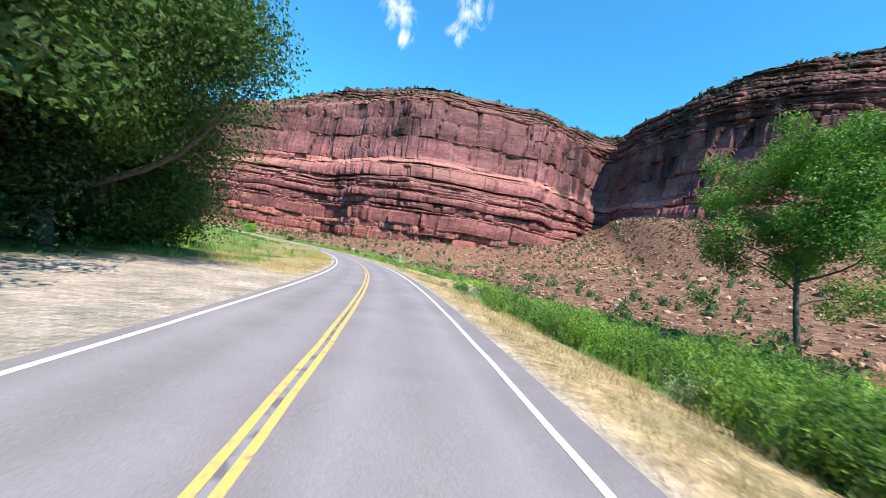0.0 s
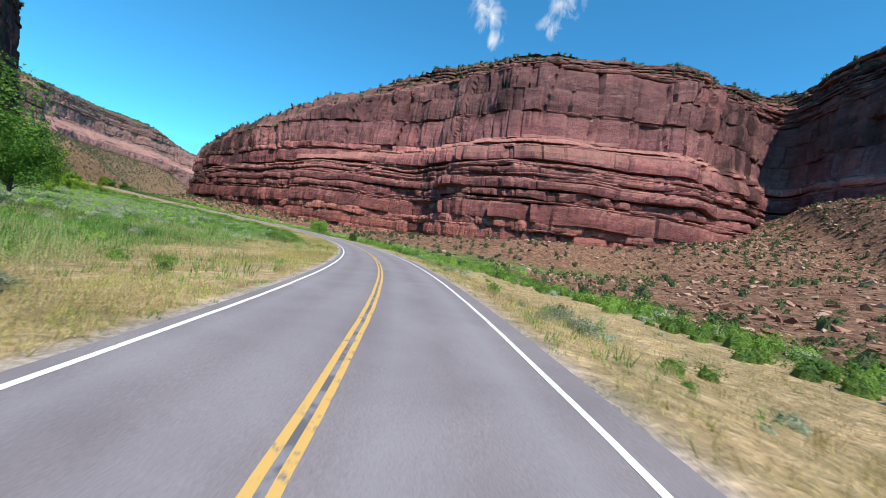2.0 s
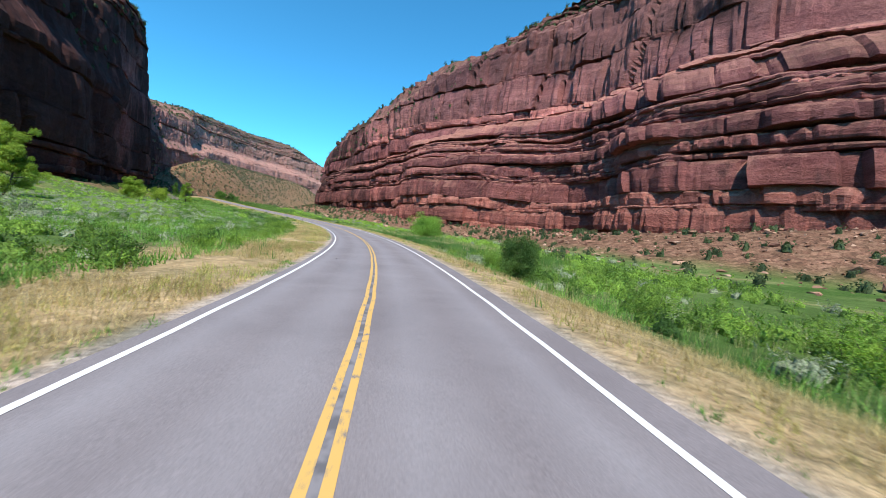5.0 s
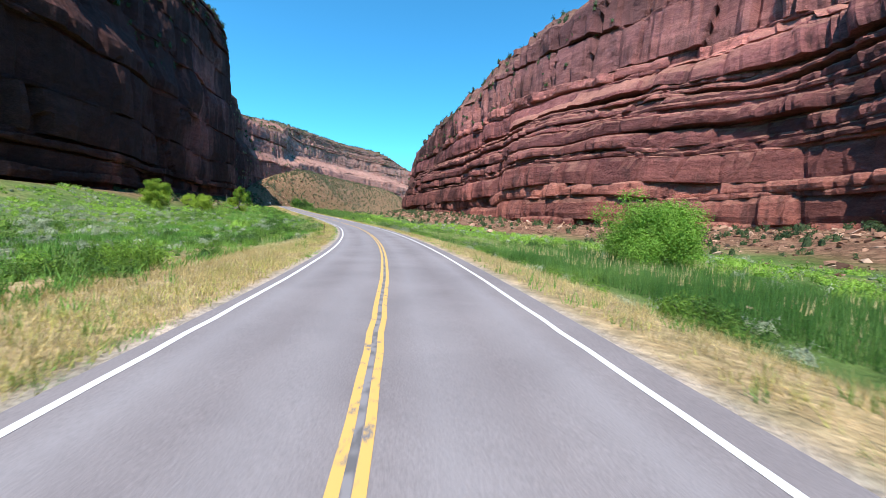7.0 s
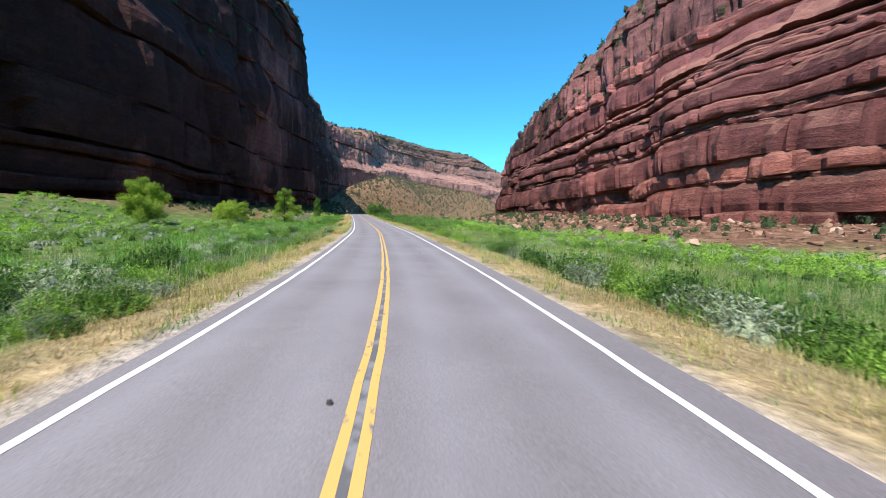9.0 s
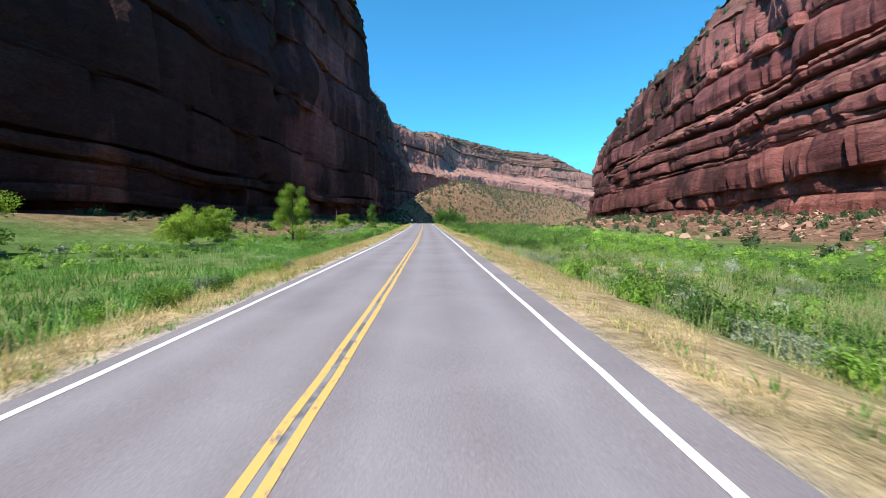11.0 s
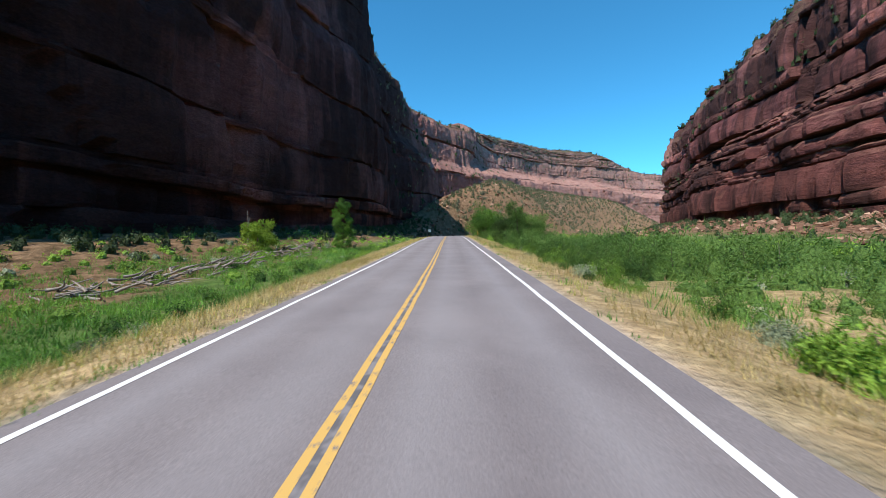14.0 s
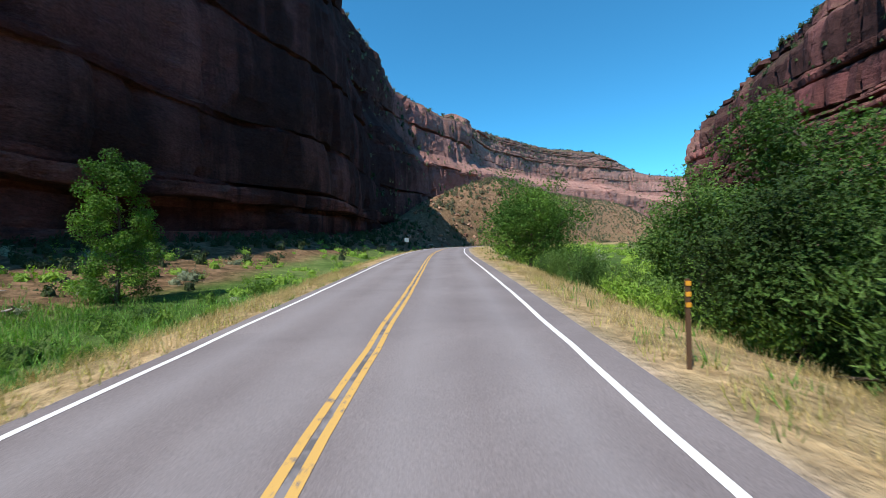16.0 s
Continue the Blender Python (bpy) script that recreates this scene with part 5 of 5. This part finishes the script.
r = np.random.RandomState(68)
far_cols = np.where(SV[:, 0, 0] < -480)[0]
i = r.choice(far_cols, 1700)
p = SV[i, SL[i] - (r.rand(1700) ** 1.3 * 70).astype(int)]
scrub("far_ledge_scrub", p[:, 0], p[:, 1], p[:, 2] - 0.2, 0.6, 2.2, LEAF_OLIVE, "olive scrub on the far wall's ledges", 68)
tx, ty, tz_ = talus(SOUTH_FOOT, 14, 700, 20, 120, 200)
scrub("shaded_foot_scrub", tx, ty, ground_z(tx, ty) - 0.1, 0.5, 1.7, LEAF_DARK, "dark scrub along the foot of the shaded wall", 65)
tx, ty, tz_ = talus(SOUTH_FOOT, 15, 2000, 84, 205, len(SOUTH_FOOT) - 20)
scrub("far_slope_juniper", tx, ty, ground_z(tx, ty) - 0.1, 0.7, 2.0, LEAF_DARK, "dark juniper scattered on the far slope", 66)


# ---------------- trees ----------------
def stand_by_road(tree, s, u):
    x, y = at_road([s], [u])
    return stand(tree, float(x[0]), float(y[0]))


def stand(tree, x, y, turn=0.0, dz=0.0):
    return place(tree, x, y, float(ground_z([x], [y])[0]) + dz, turn, 1.0)


stand(make_tree("cottonwood", 501, 17, 9.5, 0.5, 80000, 0.22, LEAF_TREE_SHADE, "huge dense cottonwood overhanging the gravel pull-out", clear=0.16, limbs=18, clumps=120, gappy=0.24), -20, 19.5)
stand(make_tree("cottonwood", 502, 17, 8.5, 0.45, 9000, 0.40, LEAF_TREE_SHADE, "tall dark cottonwood at the gravel pull-out", clear=0.08, limbs=12, clumps=46, gappy=0.32), -30, 32)
stand(make_tree("cottonwood", 503, 15, 7.0, 0.4, 8000, 0.44, LEAF_TREE_SHADE, "leafy cottonwood behind the pull-out", clear=0.08, limbs=11, clumps=40, gappy=0.32), -42, 48)
stand(make_tree("cottonwood", 504, 17, 6.8, 0.4, 16000, 0.36, LEAF_MID, "dense green cottonwood at the meadow's edge", clear=0.0, limbs=12, clumps=80, gappy=0.36), -66, 80)
stand(make_tree("cottonwood", 525, 20, 7.2, 0.42, 22000, 0.3, LEAF_TREE_SHADE, "tall leafy cottonwood between pull-out and meadow", clear=0.0, limbs=14, clumps=90, gappy=0.3), -54, 64)
stand(make_tree("cottonwood", 522, 15, 6.0, 0.35, 12000, 0.36, LEAF_MID, "sunlit green cottonwood at the far side of the meadow", clear=0.0, limbs=12, clumps=60, gappy=0.34), -103, 108)
# low trees added to fill the canopy's shade, in the shade-darkened leaf
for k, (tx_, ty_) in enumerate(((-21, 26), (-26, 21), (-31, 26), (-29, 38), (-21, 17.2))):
    stand(make_tree("box_elder", 530 + k, 6.5, 4.6, 0.18, 6500, 0.3, LEAF_TREE_SHADE, "dark shaded undergrowth tree beneath the cottonwoods", clear=0.0, limbs=9, clumps=46, gappy=0.4), tx_, ty_)
stand(make_tree("cottonwood", 518, 18, 9.0, 0.45, 13000, 0.34, LEAF_TREE_SHADE, "tall dark cottonwood behind the pull-out", clear=0.08, limbs=12, clumps=46, gappy=0.32), -38, 15)
# two unseen trees, placed and thickened to shade the pull-out and undergrowth
stand(make_tree("cottonwood", 519, 17, 6.6, 0.45, 20000, 0.36, LEAF_TREE_SHADE, "tall cottonwood casting shade over the pull-out", clear=0.2, limbs=14, clumps=70, gappy=0.32), -15.5, 4.0)
stand(make_tree("cottonwood", 520, 18, 8.5, 0.45, 16000, 0.4, LEAF_TREE_SHADE, "tall cottonwood casting shade over the pull-out", clear=0.1, limbs=12, clumps=60, gappy=0.32), -25, 6)
stand(make_tree("box_elder", 505, 18.5, 5.8, 0.24, 24000, 0.25, LEAF_MID, "airy green tree with a thin dark forked trunk", clear=0.26, limbs=13, clumps=34, gappy=0.26), 26.6, 27.6)
stand(make_tree("box_elder", 506, 6.0, 3.9, 0.2, 26000, 0.18, LEAF_MID, "rounded dense green tree by the reeds", clear=0.0, limbs=10, clumps=70, gappy=0.36), -112.3, 222.5, 0, -0.4)
stand(make_tree("young_cottonwood", 507, 10.0, 3.6, 0.18, 11000, 0.27, LEAF_LIME, "yellow-green young cottonwood below the shaded cliff", clear=0.04, limbs=11, clumps=40, gappy=0.3), -247.5, 206.3)
stand(make_tree("young_cottonwood", 521, 17.5, 4.4, 0.25, 12000, 0.36, LEAF_LIME, "tall yellow-green cottonwood below the shaded cliff", clear=0.06, limbs=12, clumps=36, gappy=0.28), -190, 163)
stand(make_tree("young_cottonwood", 508, 5.6, 3.0, 0.13, 5000, 0.26, LEAF_LIME, "small yellow-green cottonwood below the shaded cliff", clear=0.05, limbs=8, clumps=22, gappy=0.3), -272, 225)
stand(make_tree("young_cottonwood", 509, 4.8, 2.8, 0.13, 4200, 0.24, LEAF_LIME, "small yellow-green cottonwood below the shaded cliff", clear=0.05, limbs=7, clumps=18, gappy=0.3), -262, 222)
stand(make_tree("cottonwood", 510, 11.0, 3.2, 0.2, 9000, 0.2, LEAF_LIME, "ragged olive-green tree on the meadow", clear=0.0, limbs=15, clumps=22, gappy=0.24), -270.5, 237)
stand(make_tree("young_cottonwood", 511, 4.6, 2.6, 0.13, 4200, 0.24, LEAF_LIME, "round yellow-green young tree", clear=0.05, limbs=7, clumps=16, gappy=0.32), -282, 222)
stand(make_tree("young_cottonwood", 512, 4.4, 2.5, 0.13, 4200, 0.22, LEAF_LIME, "round yellow-green young tree", clear=0.04, limbs=7, clumps=16, gappy=0.32), -334, 252)
stand(make_tree("young_cottonwood", 513, 10.8, 1.9, 0.15, 9000, 0.17, LEAF_MID, "slim ragged green tree by driftwood", clear=0.0, limbs=20, clumps=10, gappy=0.34), -347.5, 264.5)
stand_by_road(make_tree("box_elder", 514, 6.6, 3.7, 0.2, 12000, 0.2, LEAF_MID, "round dark green tree beside the road", clear=0.02, limbs=11, clumps=50, gappy=0.36), 486, 8.6)
stand_by_road(make_tree("box_elder", 515, 8.0, 1.5, 0.16, 9000, 0.14, LEAF_WILLOW, "slim tall leafy tree in the roadside thicket", clear=0.0, limbs=16, clumps=40, gappy=0.42), 465.2, 11.0)
stand_by_road(make_tree("box_elder", 516, 5.8, 2.1, 0.18, 12000, 0.14, LEAF_WILLOW, "leafy tree in the roadside thicket", clear=0.0, limbs=12, clumps=44, gappy=0.36), 463.6, 13.4)
stand_by_road(make_tree("box_elder", 523, 6.2, 2.2, 0.18, 11000, 0.15, LEAF_WILLOW, "leafy tree in the roadside thicket", clear=0.0, limbs=12, clumps=44, gappy=0.36), 470.5, 12.2)
stand_by_road(make_tree("box_elder", 524, 4.2, 2.0, 0.14, 9000, 0.13, LEAF_TREE_SHADE, "dark green bushy tree in the roadside thicket", clear=0.0, limbs=11, clumps=40, gappy=0.38), 462.6, 9.2)
stand_by_road(make_tree("box_elder", 517, 3.1, 1.3, 0.1, 8000, 0.1, LEAF_WILLOW, "dark green bushy tree on the verge", clear=0.02, limbs=9, clumps=30, gappy=0.36), 178.6, 9.4)


# ---------------- roadside signs and posts ----------------
def plain(name, colour, rough=0.5, metal=0.0, spec=0.4):
    m, n, l, b = material(name, rough, spec)
    f = noise_tex(n, l, coords(n, l), 14.0, 5, 0.7)
    l.new(mix(n, l, 0.35, colour, ramp(n, l, f, [(0.3, (0.7, 0.7, 0.7)), (0.7, (1.15, 1.15, 1.15))]), "MULTIPLY"), b.inputs["Base Color"])
    b.inputs["Metallic"].default_value = metal
    return m


SIGN_GREEN = plain("sign_green", (0.0, 0.25, 0.16), 0.4)
SIGN_WHITE = plain("sign_white", (0.8, 0.82, 0.82), 0.4)
SIGN_BACK = plain("sign_bare_metal", (0.4, 0.41, 0.42), 0.45, 0.8)
POST_WOOD = plain("post_weathered_wood", (0.42, 0.30, 0.19), 0.85)
POST_DARK = plain("post_dark_steel", (0.045, 0.04, 0.035), 0.6)
POST_BROWN = plain("post_brown_plastic", (0.10, 0.055, 0.03), 0.6)
REFLECT = plain("amber_reflector", (0.75, 0.36, 0.04), 0.3)
DARK_EDGE = plain("sign_dark_edge", (0.03, 0.03, 0.035), 0.5)


def box_bm(w, d, h, bevel=0.0, at=(0, 0, 0)):
    bm = bmesh.new()
    bmesh.ops.create_cube(bm, size=1.0, matrix=Matrix.Translation(at) @ Matrix.Diagonal((w, d, h, 1)))
    if bevel:
        bmesh.ops.bevel(bm, geom=list(bm.edges), offset=bevel, segments=2, affect="EDGES")
    return bm


def plate_bm(w, h, t, radius, at):
    """An upright plate with rounded corners, facing -y."""
    bm = bmesh.new()
    ring = []
    for cx, cz, a0 in ((1, 1, 0), (-1, 1, 90), (-1, -1, 180), (1, -1, 270)):
        for k in range(5):
            a = radians(a0 + 22.5 * k)
            ring.append((at[0] + cx * (w / 2 - radius) + radius * math.cos(a), at[1], at[2] + cz * (h / 2 - radius) + radius * math.sin(a)))
    face = bm.faces.new([bm.verts.new(p) for p in ring])
    res = bmesh.ops.extrude_face_region(bm, geom=[face])
    bmesh.ops.translate(bm, vec=(0, t, 0), verts=[q for q in res["geom"] if isinstance(q, bmesh.types.BMVert)])
    bmesh.ops.recalc_face_normals(bm, faces=bm.faces)
    return bm


def letters(text, size, x, y, z, parent, name):
    """Raised lettering as a mesh, facing -y."""
    cu = bpy.data.curves.new("letters", "FONT")
    cu.body, cu.size, cu.align_x, cu.align_y, cu.extrude = text, size, "CENTER", "CENTER", 0.002
    tmp = bpy.data.objects.new("letters", cu)
    scene.collection.objects.link(tmp)
    bpy.context.view_layer.update()
    me = bpy.data.meshes.new_from_object(tmp.evaluated_get(bpy.context.evaluated_depsgraph_get()))
    bpy.data.objects.remove(tmp)
    me.transform(pose(x, y, z, 90, 0, 0))
    me.materials.clear()
    me.materials.append(SIGN_WHITE)
    ob = new(name, me)
    ob.parent = parent
    return ob


def on_road_side(s, u):
    x, y = at_road([s], [u])
    return float(x[0]), float(y[0]), float(ground_z(x, y)[0])


def heading(s):
    i = int(np.argmin(np.abs(RS - S0 - s)))
    return math.degrees(math.atan2(-RT[i, 0], RT[i, 1]))


def mile_marker(s, u, turn):
    x, y, z = on_road_side(s, u)
    top = tagged(new("mile_marker"), "green mile marker sign with white numbers on a thin wooden post", "road sign")
    part("post", box_bm(0.055, 0.05, 1.9, 0.006, (0, 0.035, 0.85)), POST_WOOD, top)
    panel = part("panel", plate_bm(0.27, 0.76, 0.006, 0.03, (0, 0, 1.5)), SIGN_WHITE, top, "white-bordered green panel")
    part("field", plate_bm(0.248, 0.738, 0.004, 0.025, (0, -0.005, 1.5)), SIGN_GREEN, panel, "green reflective field")
    part("back_plate", plate_bm(0.27, 0.76, 0.012, 0.03, (-0.045, 0.075, 1.5)), DARK_EDGE, top, "dark back panel")
    letters("MILE", 0.135, 0, -0.009, 1.755, panel, "word")
    letters("9", 0.25, 0, -0.009, 1.55, panel, "digit")
    letters("4", 0.25, 0, -0.009, 1.28, panel, "digit")
    top.matrix_basis = pose(x, y, z + 0.02, 0, 1.0, turn) @ Matrix.Diagonal((1.08, 1.08, 1.08, 1))
    return top


mile_marker(52.6, 5.12, heading(53) + 4)


def delineator(s, u, tall, label, reflectors=3, body=None):
    x, y, z = on_road_side(s, u)
    top = tagged(new("delineator"), label, "marker post")
    part("post", box_bm(0.075, 0.03, tall, 0.008, (0, 0, tall / 2 - 0.1)), body or POST_BROWN, top)
    for k in range(reflectors):
        part("reflector", box_bm(0.085, 0.012, 0.075, 0.006, (0, -0.022, tall - 0.17 - 0.16 * k)), REFLECT, top, "amber reflector")
    top.matrix_basis = pose(x, y, z, 0, 0, heading(s))
    return top


delineator(459.8, 4.95, 1.45, "brown marker post with three amber reflectors", 3)
delineator(262.0, -5.0, 1.3, "brown marker post on the verge", 1)


def steel_post(s, u, tall):
    x, y, z = on_road_side(s, u)
    top = tagged(new("fence_post"), "dark rusty steel post standing in dry grass", "post")
    part("flange", box_bm(0.05, 0.012, tall, 0.003, (0, 0, tall / 2 - 0.1)), POST_DARK, top)
    part("web", box_bm(0.012, 0.045, tall, 0.003, (0, 0.03, tall / 2 - 0.1)), POST_DARK, top)
    top.matrix_basis = pose(x, y, z, 2, -1, heading(s))
    return top


steel_post(60.3, -5.6, 1.35)
steel_post(103.0, -4.7, 0.55)


def sign_from_behind(s, u):
    """A round-topped warning sign seen from its bare back."""
    x, y, z = on_road_side(s, u)
    top = tagged(new("road_sign"), "road sign seen from its bare metal back", "road sign")
    part("post", box_bm(0.06, 0.05, 2.6, 0.006, (0, 0.03, 1.2)), POST_DARK, top)
    part("panel", plate_bm(0.75, 0.75, 0.006, 0.08, (0, 0, 2.3)), SIGN_BACK, top, "bare metal sign back")
    top.matrix_basis = pose(x, y, z, 0, 0, heading(s))
    return top


sign_from_behind(520, -6.5)


# ---------------- driftwood ----------------
def dead_wood():
    m, n, l, b = material("bleached_wood", 0.9, 0.1)
    f = noise_tex(n, l, coords(n, l, (3, 3, 3)), 2.0, 6, 0.7)
    l.new(ramp(n, l, f, [(0.3, (0.13, 0.105, 0.09)), (0.7, (0.42, 0.37, 0.33))]), b.inputs["Base Color"])
    bump(n, l, b, f, 0.7, 0.03)
    return m


DEAD = dead_wood()
for k in range(180):
    r = np.random.RandomState(700 + k)
    s_, u_ = r.uniform(428, 474), r.normal(-23.5, 1.4)
    x, y = at_road([s_], [u_])
    x, y = float(x[0]), float(y[0])
    z = float(ground_z([x], [y])[0])
    ln, a = r.uniform(0.6, 2.4), r.normal(2.6, 1.0)
    e = (ln * math.cos(a), ln * math.sin(a), r.uniform(-0.1, 0.8))
    pth, rad = limb(r, (0, 0, 0), e, r.uniform(0.05, 0.17), 0.025, 0.12, 6)
    v_, f_ = tube(pth, rad, 6)
    ob = tagged(new("driftwood_log", mesh_from("driftwood_log", v_, f_, True, [DEAD])), "bleached grey driftwood log in a flood pile", "log", "flood driftwood")
    ob.matrix_basis = pose(x, y, z + r.uniform(0.0, 0.9) * math.exp(-((u_ + 23.5) / 2) ** 2))
# a bare snag among the logs
r = np.random.RandomState(780)
snag = tagged(new("dead_tree"), "bare bleached dead sapling by the driftwood", "tree")
tp, tr = limb(r, (0, 0, -0.2), (0.3, 0.2, 5.6), 0.13, 0.03, 0.05, 8)
child("trunk", snag, *tube(tp, tr, 6), DEAD, flat=False)
for k in range(7):
    b0 = tp[2 + k % 5]
    child("twig", snag, *tube(*limb(r, b0, b0 + np.array([r.normal() * 0.6, r.normal() * 0.6, r.uniform(0.4, 1.0)]), 0.03, 0.008, 0.1, 4), 4), DEAD, flat=False)
stand(snag, -337, 250)

# ---------------- pebbles on the asphalt ----------------
for k, (s_, u_, q) in enumerate([(176.5, -2.0, 0.07), (177.1, -1.9, 0.05), (279.4, -0.35, 0.08), (372.0, 1.3, 0.04), (98.5, 1.2, 0.05), (296.6, 2.0, 0.06), (295.8, 1.7, 0.045)]):
    x, y = at_road([s_], [u_])
    z = float(np.interp(s_ + S0, RS, RP[:, 2]) + bank(s_ + S0) * u_)
    ob = tagged(new("pebble", mesh_from("pebble", *rocks[k], False, [POST_DARK])), "small dark stone lying on the asphalt", "stone", "stones on the road")
    ob.matrix_basis = Matrix.Translation((float(x[0]), float(y[0]), z + 0.28 * q)) @ Matrix.Diagonal((q, q, q, 1))
